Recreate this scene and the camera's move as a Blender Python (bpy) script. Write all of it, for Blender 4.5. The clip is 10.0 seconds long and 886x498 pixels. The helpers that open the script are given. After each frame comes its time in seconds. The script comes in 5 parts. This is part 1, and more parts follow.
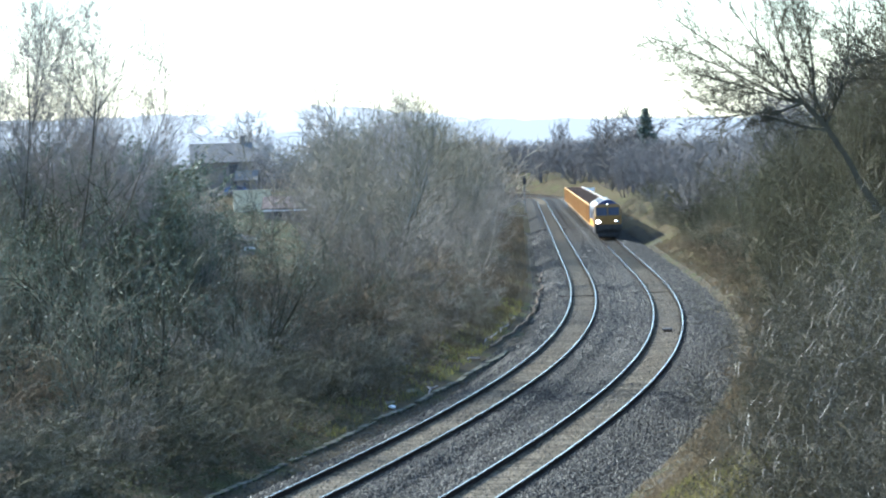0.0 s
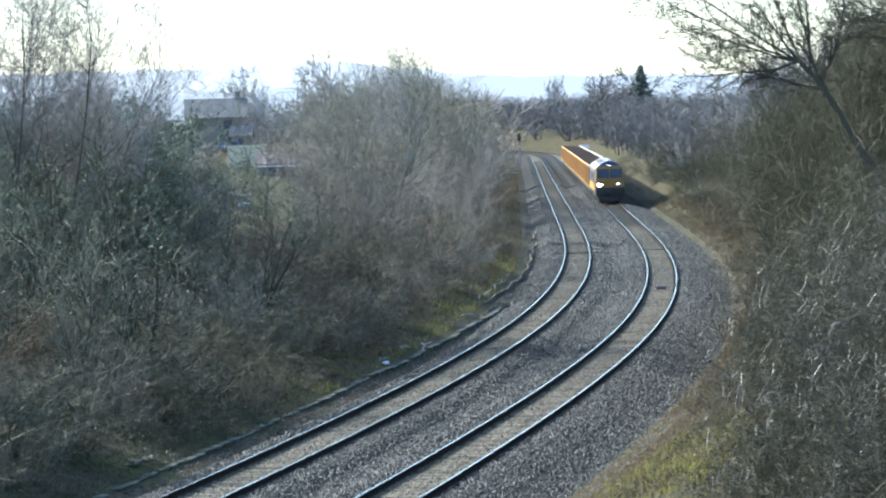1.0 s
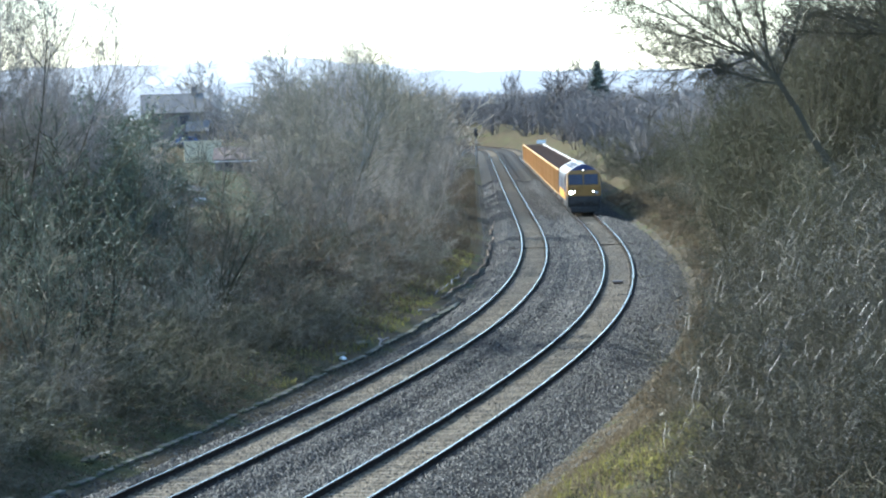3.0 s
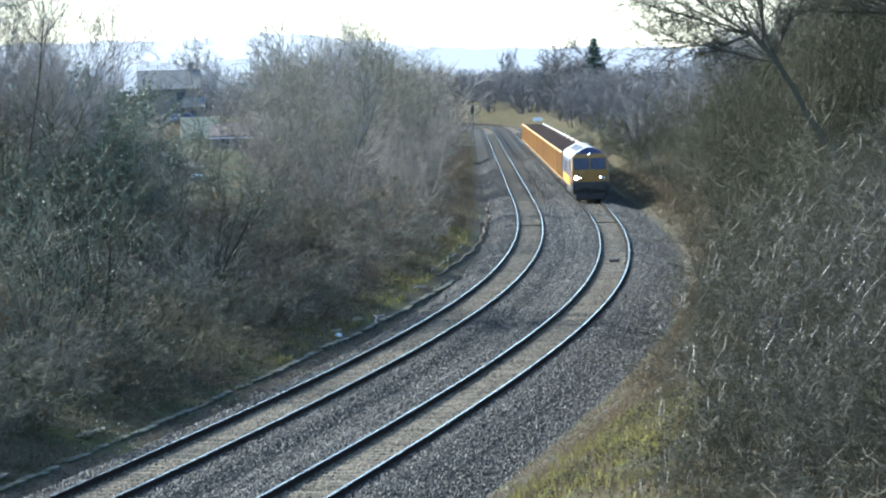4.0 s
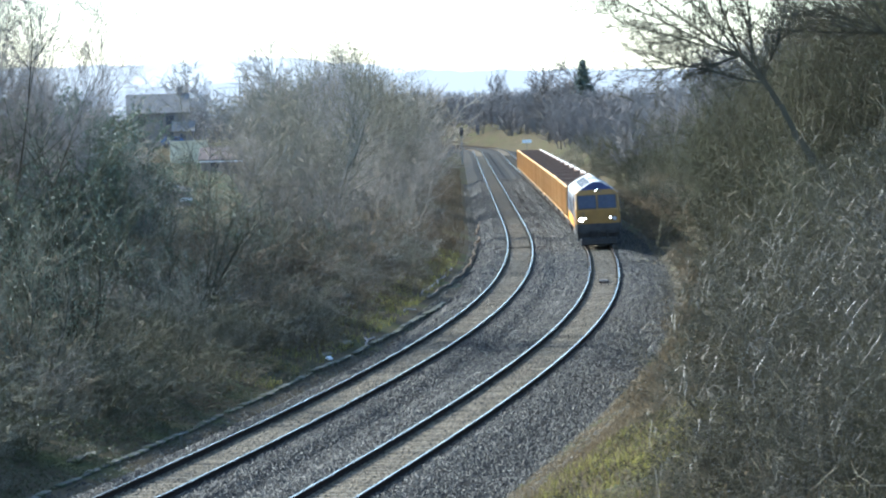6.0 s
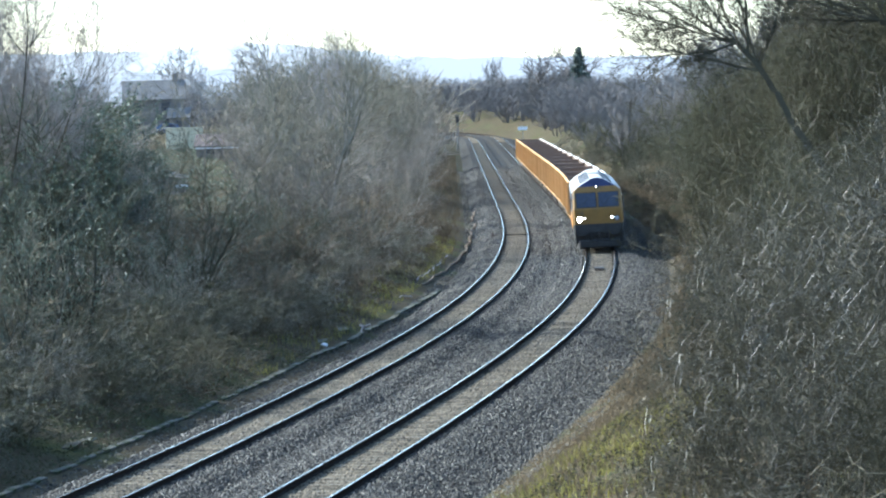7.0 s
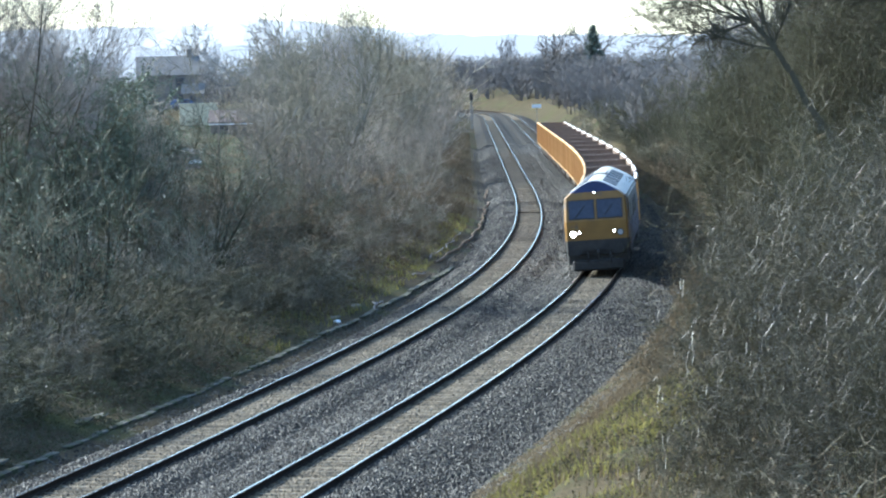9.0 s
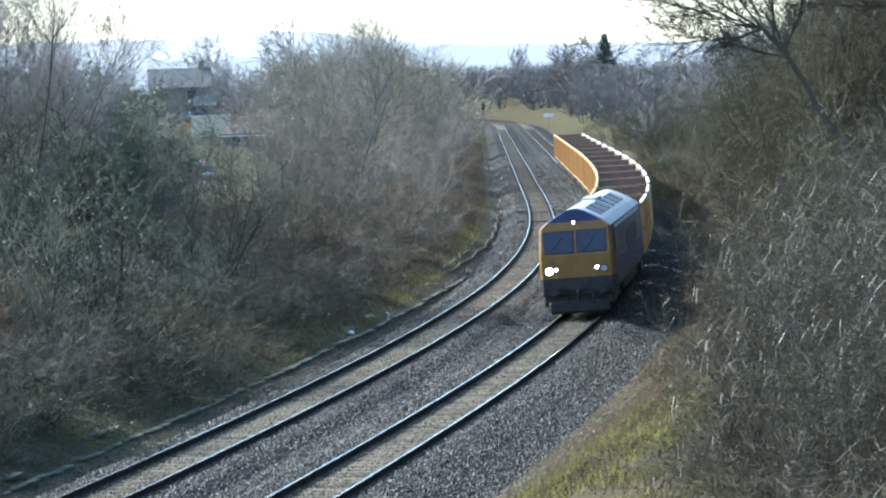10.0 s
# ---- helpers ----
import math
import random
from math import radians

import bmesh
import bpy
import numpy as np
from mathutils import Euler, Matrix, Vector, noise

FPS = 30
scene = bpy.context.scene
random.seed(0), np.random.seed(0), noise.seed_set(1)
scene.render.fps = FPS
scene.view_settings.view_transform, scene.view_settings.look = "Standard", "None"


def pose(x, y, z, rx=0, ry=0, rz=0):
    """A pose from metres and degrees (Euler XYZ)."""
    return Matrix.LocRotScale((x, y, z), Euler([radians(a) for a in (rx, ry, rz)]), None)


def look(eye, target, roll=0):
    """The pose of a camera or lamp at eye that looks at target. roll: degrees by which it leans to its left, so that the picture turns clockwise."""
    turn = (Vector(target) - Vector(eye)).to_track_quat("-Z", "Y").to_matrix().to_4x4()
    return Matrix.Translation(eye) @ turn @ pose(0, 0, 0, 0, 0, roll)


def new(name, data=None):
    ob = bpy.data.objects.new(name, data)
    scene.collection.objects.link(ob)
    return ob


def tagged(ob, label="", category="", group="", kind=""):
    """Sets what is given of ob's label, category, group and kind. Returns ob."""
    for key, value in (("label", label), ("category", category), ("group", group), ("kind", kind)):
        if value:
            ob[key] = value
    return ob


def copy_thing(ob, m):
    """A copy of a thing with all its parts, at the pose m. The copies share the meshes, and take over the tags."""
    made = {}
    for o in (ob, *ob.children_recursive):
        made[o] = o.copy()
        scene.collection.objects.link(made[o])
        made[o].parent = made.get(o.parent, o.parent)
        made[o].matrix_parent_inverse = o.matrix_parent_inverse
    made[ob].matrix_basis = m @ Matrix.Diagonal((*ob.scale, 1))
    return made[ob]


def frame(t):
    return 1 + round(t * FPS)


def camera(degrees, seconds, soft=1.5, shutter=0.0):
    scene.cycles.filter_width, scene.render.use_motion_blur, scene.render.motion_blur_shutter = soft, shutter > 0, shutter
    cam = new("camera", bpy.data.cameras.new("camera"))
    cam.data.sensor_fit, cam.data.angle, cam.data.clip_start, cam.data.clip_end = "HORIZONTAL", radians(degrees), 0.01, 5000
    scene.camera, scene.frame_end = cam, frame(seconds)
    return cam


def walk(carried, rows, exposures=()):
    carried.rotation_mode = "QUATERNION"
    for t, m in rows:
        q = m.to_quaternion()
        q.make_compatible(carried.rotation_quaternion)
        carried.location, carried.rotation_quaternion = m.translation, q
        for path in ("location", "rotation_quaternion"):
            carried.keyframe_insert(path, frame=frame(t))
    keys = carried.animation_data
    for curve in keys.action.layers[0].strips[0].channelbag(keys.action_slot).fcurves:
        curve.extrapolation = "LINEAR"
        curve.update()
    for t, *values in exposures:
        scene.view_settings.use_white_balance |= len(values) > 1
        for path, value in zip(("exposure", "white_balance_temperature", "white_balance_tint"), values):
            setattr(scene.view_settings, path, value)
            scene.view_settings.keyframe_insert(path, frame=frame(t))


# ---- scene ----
# The camera stands on high ground beside the line, 8.7 m above the rails, with a long lens.
EYE = Vector((0.0, 0.0, 8.745))
LENS = 14.89
EXPOSURE, KELVIN = 2.25, 5500
cam = camera(LENS, 10.0, soft=2.25)


def aim(tilt, lean, turn):
    """A pose at EYE: degrees down, degrees of lean, degrees to the right of +y."""
    a, b = radians(tilt), radians(turn)
    way = Vector((math.sin(b) * math.cos(a), math.cos(b) * math.cos(a), -math.sin(a)))
    return look(EYE, EYE + way * 100, lean)


walk(cam, [
    (0.0, aim(1.563, -1.907, -0.707)), (0.5, aim(1.714, -1.889, -0.103)), (1.0, aim(2.301, -1.617, -0.631)),
    (1.5, aim(2.699, -1.341, -0.48)), (2.0, aim(2.348, -1.758, 0.192)), (2.2, aim(2.319, -1.74, 0.065)), (3.3, aim(2.539, -1.629, 0.087)),
    (3.5, aim(2.679, -1.579, 0.0)), (4.0, aim(2.79, -1.451, 0.153)), (4.5, aim(2.394, -1.526, 0.435)),
    (5.0, aim(2.277, -1.602, 1.015)), (5.5, aim(2.505, -1.768, 0.628)), (5.7, aim(2.412, -1.815, 0.341)),
    (6.8, aim(2.561, -1.603, 0.436)), (7.0, aim(2.639, -1.654, 0.402)), (7.5, aim(2.758, -1.716, 0.438)),
    (8.0, aim(2.881, -1.445, 0.027)), (8.5, aim(3.059, -1.395, 0.123)), (9.0, aim(3.016, -1.347, 0.169)),
    (9.5, aim(2.891, -1.437, 0.114)), (10.0, aim(2.842, -1.82, -0.049)),
], exposures=[(0.0, EXPOSURE, KELVIN, 2), (10.0, EXPOSURE, KELVIN, 2)])

# ---- light: bright early spring sun from the left, hazy sky ----
SUN_TURN, SUN_UP = -62.0, 32.0
world = bpy.data.worlds.new("sky")
scene.world = world
world.use_nodes = True
wn = world.node_tree.nodes
sky = wn.new("ShaderNodeTexSky")
sky.sky_type, sky.sun_disc = "NISHITA", False
sky.sun_elevation, sky.sun_rotation = radians(SUN_UP), radians(SUN_TURN)
sky.air_density, sky.dust_density, sky.ozone_density = 1.0, 1.2, 2.0
wn["Background"].inputs["Strength"].default_value = 0.125
world.node_tree.links.new(sky.outputs[0], wn["Background"].inputs["Color"])
sun = new("sun", bpy.data.lights.new("sun", "SUN"))
sun.data.energy, sun.data.angle, sun.data.color = 3.2, radians(0.8), (1.0, 0.95, 0.87)
a, b = radians(SUN_UP), radians(SUN_TURN)
sun.matrix_world = look((0, 0, 60), (-math.sin(b) * math.cos(a), -math.cos(b) * math.cos(a), 60 - math.sin(a)))


# ---- materials ----
def surface(name, dark, light, scale=3.0, rough=0.85, bump=0.3, metal=0.0, fine=40.0, spots=None, spec=0.3, jitter=0.0, thin=0.0, island=0.0):
    """Two-scale mottled surface: broad stains and fine grain, with relief from the grain."""
    m = bpy.data.materials.new(name)
    m.use_nodes = True
    n, l = m.node_tree.nodes, m.node_tree.links
    p = n["Principled BSDF"]
    co = n.new("ShaderNodeTexCoord")
    broad, grain = n.new("ShaderNodeTexNoise"), n.new("ShaderNodeTexNoise")
    broad.inputs["Scale"].default_value, broad.inputs["Detail"].default_value = scale, 4
    grain.inputs["Scale"].default_value, grain.inputs["Detail"].default_value = fine, 3
    l.new(co.outputs["Object"], broad.inputs["Vector"])
    l.new(co.outputs["Object"], grain.inputs["Vector"])
    mix = n.new("ShaderNodeMix")
    mix.data_type = "FLOAT"
    mix.inputs[0].default_value = 0.5
    l.new(broad.outputs["Fac"], mix.inputs[2])
    l.new(grain.outputs["Fac"], mix.inputs[3])
    fac = mix.outputs[0]
    if jitter:
        info, add = n.new("ShaderNodeObjectInfo"), n.new("ShaderNodeMath")
        add.operation = "MULTIPLY_ADD"
        add.inputs[1].default_value = jitter
        l.new(info.outputs["Random"], add.inputs[0])
        l.new(fac, add.inputs[2])
        sub = n.new("ShaderNodeMath")
        sub.operation = "SUBTRACT"
        sub.inputs[1].default_value = jitter / 2
        l.new(add.outputs[0], sub.inputs[0])
        fac = sub.outputs[0]
    if island:  # loose pieces differ from one another
        geo, blend = n.new("ShaderNodeNewGeometry"), n.new("ShaderNodeMix")
        blend.data_type = "FLOAT"
        blend.inputs[0].default_value = island
        l.new(fac, blend.inputs[2])
        l.new(geo.outputs["Random Per Island"], blend.inputs[3])
        fac = blend.outputs[0]
    ramp = n.new("ShaderNodeValToRGB")
    ramp.color_ramp.elements[0].position, ramp.color_ramp.elements[0].color = 0.32, (*dark, 1)
    ramp.color_ramp.elements[1].position, ramp.color_ramp.elements[1].color = 0.68, (*light, 1)
    l.new(fac, ramp.inputs[0])
    colour = ramp.outputs[0]
    if spots:
        s2, r2, m2 = n.new("ShaderNodeTexNoise"), n.new("ShaderNodeValToRGB"), n.new("ShaderNodeMix")
        s2.inputs["Scale"].default_value, s2.inputs["Detail"].default_value = spots[1], 5
        r2.color_ramp.elements[0].position, r2.color_ramp.elements[1].position = spots[2], spots[2] + 0.12
        m2.data_type = "RGBA"
        l.new(co.outputs["Object"], s2.inputs["Vector"])
        l.new(s2.outputs["Fac"], r2.inputs[0])
        l.new(r2.outputs[0], m2.inputs[0])
        l.new(colour, m2.inputs[6])
        m2.inputs[7].default_value = (*spots[0], 1)
        colour = m2.outputs[2]
    l.new(colour, p.inputs["Base Color"])
    p.inputs["Roughness"].default_value, p.inputs["Metallic"].default_value = rough, metal
    p.inputs["Specular IOR Level"].default_value = spec
    if bump:
        bm_ = n.new("ShaderNodeBump")
        bm_.inputs["Strength"].default_value, bm_.inputs["Distance"].default_value = bump, 0.6 / fine
        l.new(grain.outputs["Fac"], bm_.inputs["Height"])
        l.new(bm_.outputs[0], p.inputs["Normal"])
    if thin:  # leaf blades let part of the light through
        tr, ms = n.new("ShaderNodeBsdfTranslucent"), n.new("ShaderNodeMixShader")
        ms.inputs[0].default_value = thin
        l.new(colour, tr.inputs["Color"])
        l.new(p.outputs[0], ms.inputs[1])
        l.new(tr.outputs[0], ms.inputs[2])
        l.new(ms.outputs[0], n["Material Output"].inputs["Surface"])
    return m


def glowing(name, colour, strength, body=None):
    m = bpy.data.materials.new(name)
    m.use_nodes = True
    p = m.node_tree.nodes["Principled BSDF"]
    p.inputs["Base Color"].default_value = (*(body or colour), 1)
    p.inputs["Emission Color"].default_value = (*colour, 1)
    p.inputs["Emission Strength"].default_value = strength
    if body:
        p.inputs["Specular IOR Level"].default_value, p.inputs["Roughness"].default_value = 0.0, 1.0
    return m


M_SOIL = surface("soil_and_litter", (0.026, 0.021, 0.012), (0.085, 0.066, 0.038), 0.5, 0.98, 0.6, fine=9, spots=((0.05, 0.052, 0.02), 0.22, 0.52), spec=0.03)
M_BALLAST = surface("ballast", (0.012, 0.0105, 0.008), (0.047, 0.041, 0.031), 3.4, 0.85, 1.0, fine=18, spots=((0.04, 0.033, 0.024), 0.3, 0.55), spec=0.05)
M_FOURFOOT = surface("rusty_ballast", (0.045, 0.036, 0.024), (0.165, 0.13, 0.082), 3.4, 0.9, 1.0, fine=18, spots=((0.03, 0.026, 0.02), 4.0, 0.62), spec=0.05)
M_STONE = surface("stone", (0.0068, 0.006, 0.0047), (0.094, 0.082, 0.062), 6, 0.6, 0.3, fine=25, spec=0.25, island=0.62)
M_SLEEPER = surface("concrete_sleeper", (0.055, 0.045, 0.030), (0.155, 0.127, 0.087), 2.0, 0.85, 0.4, fine=30, spec=0.1, jitter=0.45)
M_RAIL = surface("rusty_rail", (0.012, 0.010, 0.008), (0.035, 0.026, 0.020), 5, 0.95, 0.3, fine=60, spec=0.03)
M_RAILTOP = surface("polished_rail_head", (0.42, 0.345, 0.26), (0.58, 0.49, 0.38), 3, 0.25, 0.0, metal=1.0, fine=30)
M_TROUGH = surface("trough_concrete", (0.045, 0.042, 0.033), (0.15, 0.138, 0.108), 2, 0.9, 0.4, fine=40, spec=0.1, spots=((0.04, 0.045, 0.02), 1.5, 0.5), jitter=0.3)
M_BARK = surface("bark", (0.030, 0.026, 0.018), (0.088, 0.076, 0.052), 1.5, 0.9, 0.4, fine=30, spec=0.06)
M_TWIG = surface("twigs", (0.095, 0.082, 0.056), (0.225, 0.198, 0.14), 0.8, 0.9, 0.0, fine=12, spec=0.08, jitter=0.3)
M_TWIG_RED = surface("reddish_twigs", (0.09, 0.064, 0.04), (0.21, 0.155, 0.10), 0.8, 0.9, 0.0, fine=12, spec=0.08, jitter=0.3)
M_LEAF = surface("bramble_leaf", (0.022, 0.026, 0.012), (0.07, 0.075, 0.032), 0.7, 0.5, 0.0, fine=5, spec=0.4, jitter=0.3, thin=0.4)
M_DRYLEAF = surface("dry_leaf", (0.065, 0.05, 0.03), (0.18, 0.135, 0.08), 0.7, 0.85, 0.0, fine=5, spec=0.08, jitter=0.3, thin=0.25)
M_NEEDLE = surface("needles", (0.05, 0.062, 0.05), (0.13, 0.15, 0.115), 1.0, 0.7, 0.0, fine=8)
M_IVY = surface("ivy_leaf", (0.042, 0.058, 0.040), (0.125, 0.15, 0.10), 0.7, 0.5, 0.0, fine=5, spec=0.35, thin=0.3)
M_GRASS = surface("grass", (0.10, 0.092, 0.026), (0.30, 0.265, 0.08), 0.6, 0.85, 0.0, fine=6, spec=0.08, thin=0.35)
# Pale tone also carries haze, put into the colour of far and left trees.
M_TWIG_PALE = surface("pale_grey_twigs", (0.17, 0.15, 0.135), (0.34, 0.305, 0.275), 0.8, 0.9, 0.0, fine=12, spec=0.08, jitter=0.3)
M_TWIG_OLIVE = surface("mossy_twigs", (0.026, 0.023, 0.012), (0.095, 0.082, 0.042), 0.8, 0.6, 0.0, fine=12, spec=0.12, jitter=0.3)
M_OLIVE_LEAF = surface("olive_brown_leaf", (0.032, 0.034, 0.018), (0.105, 0.108, 0.055), 0.7, 0.65, 0.0, fine=5, spec=0.2, jitter=0.3, thin=0.3)
# Lighter, glossier copy of the mossy twigs, coloured as if sunlit.
M_LIT_TWIG = surface("smooth_sunlit_twigs", (0.030, 0.025, 0.015), (0.115, 0.095, 0.058), 0.8, 0.42, 0.0, fine=12, spec=0.3, jitter=0.5)
M_DARK_LEAF = surface("dark_dead_leaf", (0.017, 0.0155, 0.0075), (0.062, 0.054, 0.026), 0.7, 0.65, 0.0, fine=5, spec=0.18, jitter=0.3, thin=0.3)
# Left and far twigs: lifted base colour stands in for haze.
M_TWIG_MID = surface("hazed_grey_brown_twigs", (0.135, 0.113, 0.088), (0.31, 0.265, 0.212), 0.8, 0.9, 0.0, fine=12, spec=0.08, jitter=0.4)
M_TWIG_FAR = surface("hazed_mauve_twigs", (0.072, 0.065, 0.060), (0.17, 0.153, 0.142), 0.8, 0.9, 0.0, fine=12, spec=0.05, jitter=0.3)


# ---- helpers for building ----
def mesh_object(name, verts, faces, material, parent=None, mats=None, index=None, smooth=False):
    me = bpy.data.meshes.new(name)
    me.from_pydata([tuple(v) for v in verts], [], [tuple(f) for f in faces])
    for m in (mats or [material]):
        me.materials.append(m)
    if index is not None:
        me.polygons.foreach_set("material_index", np.asarray(index, dtype=np.int32))
    if smooth:
        me.polygons.foreach_set("use_smooth", np.ones(len(me.polygons), dtype=bool))
    me.update()
    ob = new(name, me)
    if parent is not None:
        ob.parent = parent
    return ob


def part(name, bm, material, parent, label=""):
    """Links a bmesh as one mesh object under a thing or a part."""
    me = bpy.data.meshes.new(name)
    bm.normal_update()
    bm.to_mesh(me)
    bm.free()
    for m in (material if isinstance(material, (list, tuple)) else [material]):
        me.materials.append(m)
    ob = new(name, me)
    ob.parent = parent
    return tagged(ob, label)


def empty(name, m=None):
    ob = new(name)
    ob.empty_display_size = 0.5
    if m is not None:
        ob.matrix_basis = m
    return ob


def box(bm, lo, hi, bevel=0.0, slot=0):
    """Adds a box between two corners to bm."""
    made = bmesh.ops.create_cube(bm, size=1.0)["verts"]
    for v in made:
        v.co = Vector((lo[i] + (v.co[i] + 0.5) * (hi[i] - lo[i]) for i in range(3)))
    faces = {f for v in made for f in v.link_faces}
    for f in faces:
        f.material_index = slot
    if bevel:
        bmesh.ops.bevel(bm, geom=list({e for f in faces for e in f.edges}), offset=bevel, segments=1, affect="EDGES")
    return made


def tube(bm, a, b, r0, r1=None, sides=10):
    """Adds a closed round bar from a to b."""
    a, b = Vector(a), Vector(b)
    turn = (b - a).to_track_quat("Z", "Y").to_matrix().to_4x4()
    bmesh.ops.create_cone(bm, cap_ends=True, segments=sides, radius1=r0, radius2=r0 if r1 is None else r1, depth=(b - a).length,
                          matrix=Matrix.Translation((a + b) / 2) @ turn)


def pipe(bm, points, r, sides=6):
    """Adds one connected round bar through all the points."""
    rings = []
    for i, p in enumerate(points):
        d = (points[min(i + 1, len(points) - 1)] - points[max(i - 1, 0)]).normalized()
        u = d.cross(Vector((0, 0, 1))).normalized()
        w = u.cross(d)
        rings.append([bm.verts.new(p + (u * math.cos(k * 2 * math.pi / sides) + w * math.sin(k * 2 * math.pi / sides)) * r) for k in range(sides)])
    for a_, b_ in zip(rings, rings[1:]):
        for k in range(sides):
            bm.faces.new((a_[k], a_[(k + 1) % sides], b_[(k + 1) % sides], b_[k]))
    bm.faces.new(rings[0][::-1])
    bm.faces.new(rings[-1])
    bmesh.ops.recalc_face_normals(bm, faces=bm.faces)


def boxed(name, lo, hi, material, parent, bevel=0.0, label=""):
    bm = bmesh.new()
    box(bm, lo, hi, bevel)
    return part(name, bm, material, parent, label)


# ---- the line: a curve easing into a straight ----
KNOTS = (-2000, 0, 40, 80, 120, 160, 200, 540, 620, 800, 900, 3000)
BENDS = (-0.287, -0.287, -1.179, -1.516, -0.95, -0.5, 0.0, 0.0, -1.6, -1.6, 0.0, 0.0)  # per km
STEP = 1.0
S = np.arange(-80, 1301, STEP)
K = np.interp(S, KNOTS, BENDS) / 1000
HEAD = radians(10.43) + np.concatenate([[0], np.cumsum((K[1:] + K[:-1]) / 2 * STEP)])
HEAD -= np.interp(0, S, HEAD) - radians(10.43)
CX = np.concatenate([[0], np.cumsum(np.sin((HEAD[1:] + HEAD[:-1]) / 2) * STEP)])
CY = np.concatenate([[0], np.cumsum(np.cos((HEAD[1:] + HEAD[:-1]) / 2) * STEP)])
CX += -9.81 - np.interp(0, S, CX)
CY += 62.0 - np.interp(0, S, CY)
SPACING = 4.72  # between the two tracks' centres


def on_line(s, off, z=0.0):
    """The place at s metres along the line and off metres to the right of the left track's centre."""
    hd = np.interp(s, S, HEAD)
    return Vector((np.interp(s, S, CX) + off * math.cos(hd), np.interp(s, S, CY) - off * math.sin(hd), z))


def line_pose(s, off, z=0.0):
    """A pose on the line whose +y runs up the line, away from the camera."""
    p = on_line(s, off, z)
    return pose(p.x, p.y, p.z, 0, 0, -math.degrees(float(np.interp(s, S, HEAD))))


def sweep(name, profile, s0, s1, step, material, parent=None, closed=True, mats=None, slots=None):
    """Runs a cross-section of (offset, height) along the line."""
    ss = np.arange(s0, s1 + step / 2, step)
    hd, px, py = np.interp(ss, S, HEAD), np.interp(ss, S, CX), np.interp(ss, S, CY)
    verts = []
    for o, z in profile:
        verts.append(np.c_[px + o * np.cos(hd), py - o * np.sin(hd), np.full(len(ss), z)])
    n, k = len(profile), len(ss)
    verts = np.stack(verts, 1).reshape(-1, 3)
    faces, index = [], []
    for i in range(k - 1):
        for j in range(n if closed else n - 1):
            j2 = (j + 1) % n
            faces.append((i * n + j2, i * n + j, (i + 1) * n + j, (i + 1) * n + j2))
            index.append(slots[j] if slots else 0)
    return mesh_object(name, verts, faces, material, parent, mats, index if slots else None)


def offset_of(x, y):
    """The offset from the left track's centre, and s, for arrays of places."""
    s = np.interp(y, CY, S)
    hd = np.interp(s, S, HEAD)
    off = (x - np.interp(s, S, CX)) * np.cos(hd)
    return off, s


def height_at(x, y):
    """The ground: flat formation under the line, a low bank on the left, a higher one on the right."""
    x, y = np.asarray(x, float), np.asarray(y, float)
    off, s = offset_of(x, y)
    left = np.interp(-off, [3.8, 6.5, 14, 36, 90, 200, 2000], [-0.45, 0.2, 1.2, 2.3, 2.8, 3.2, 4.0])
    right = np.interp(off, [8.2, 9.5, 13, 20, 40, 200, 2000], [-0.6, -0.1, 1.8, 3.6, 4.5, 4.0, 3.0])
    z = np.where(off < 2.3, left, right)
    z = np.where((off > -3.8) & (off < 8.2), np.interp(off, [-3.8, -1.5, 6.2, 8.2], [-0.45, -1.1, -1.1, -0.6]), z)
    yard = np.clip((y - 431) / 5, 0, 1) * np.clip((x + 70) / 10, 0, 1) * np.clip((-20 - x) / 5, 0, 1) * np.clip((560 - y) / 60, 0, 1)
    z = z + 2.0 * yard
    hill = np.clip(1 - np.hypot(x - 1, y + 2) / 26, 0, 1)
    z = z + hill * hill * (3 - 2 * hill) * (7.0 - z)
    rough = 0.10 * np.sin(x * 0.9 + 2.3 * np.sin(y * 0.11)) * np.sin(y * 0.13 + x * 0.21) + 0.06 * np.sin(x * 2.1 + y * 0.37 + np.sin(y * 0.7)) + 0.05 * np.sin(x * 3.7 - y * 0.9)
    return z + rough * np.clip((np.abs(off - 2.3) - 6.5) / 3, 0, 1)


def spaced(*runs):
    out = []
    for a, b, st in runs:
        out += list(np.arange(a, b, st))
    return np.array(out)


gx = spaced((-4800, -1000, 400), (-1000, -200, 60), (-200, -50, 8), (-50, -40, 1.0), (-40, 40, 0.5), (40, 50, 1.0), (50, 200, 8), (200, 1000, 60), (1000, 4801, 400))
gy = spaced((-4800, -400, 400), (-400, -40, 30), (-40, 40, 4), (40, 200, 1.0), (200, 420, 1.6), (420, 600, 4), (600, 1300, 25), (1300, 4801, 250))
mx, my = np.meshgrid(gx, gy)
mz = height_at(mx, my)
nx = len(gx)
quads = [(j * nx + i, j * nx + i + 1, (j + 1) * nx + i + 1, (j + 1) * nx + i) for j in range(len(gy) - 1) for i in range(nx - 1)]
ground = mesh_object("ground", np.c_[mx.ravel(), my.ravel(), mz.ravel()], quads, M_SOIL, smooth=True)
tagged(ground, "rough brown ground with leaf litter and thin grass", "ground", kind="structure")

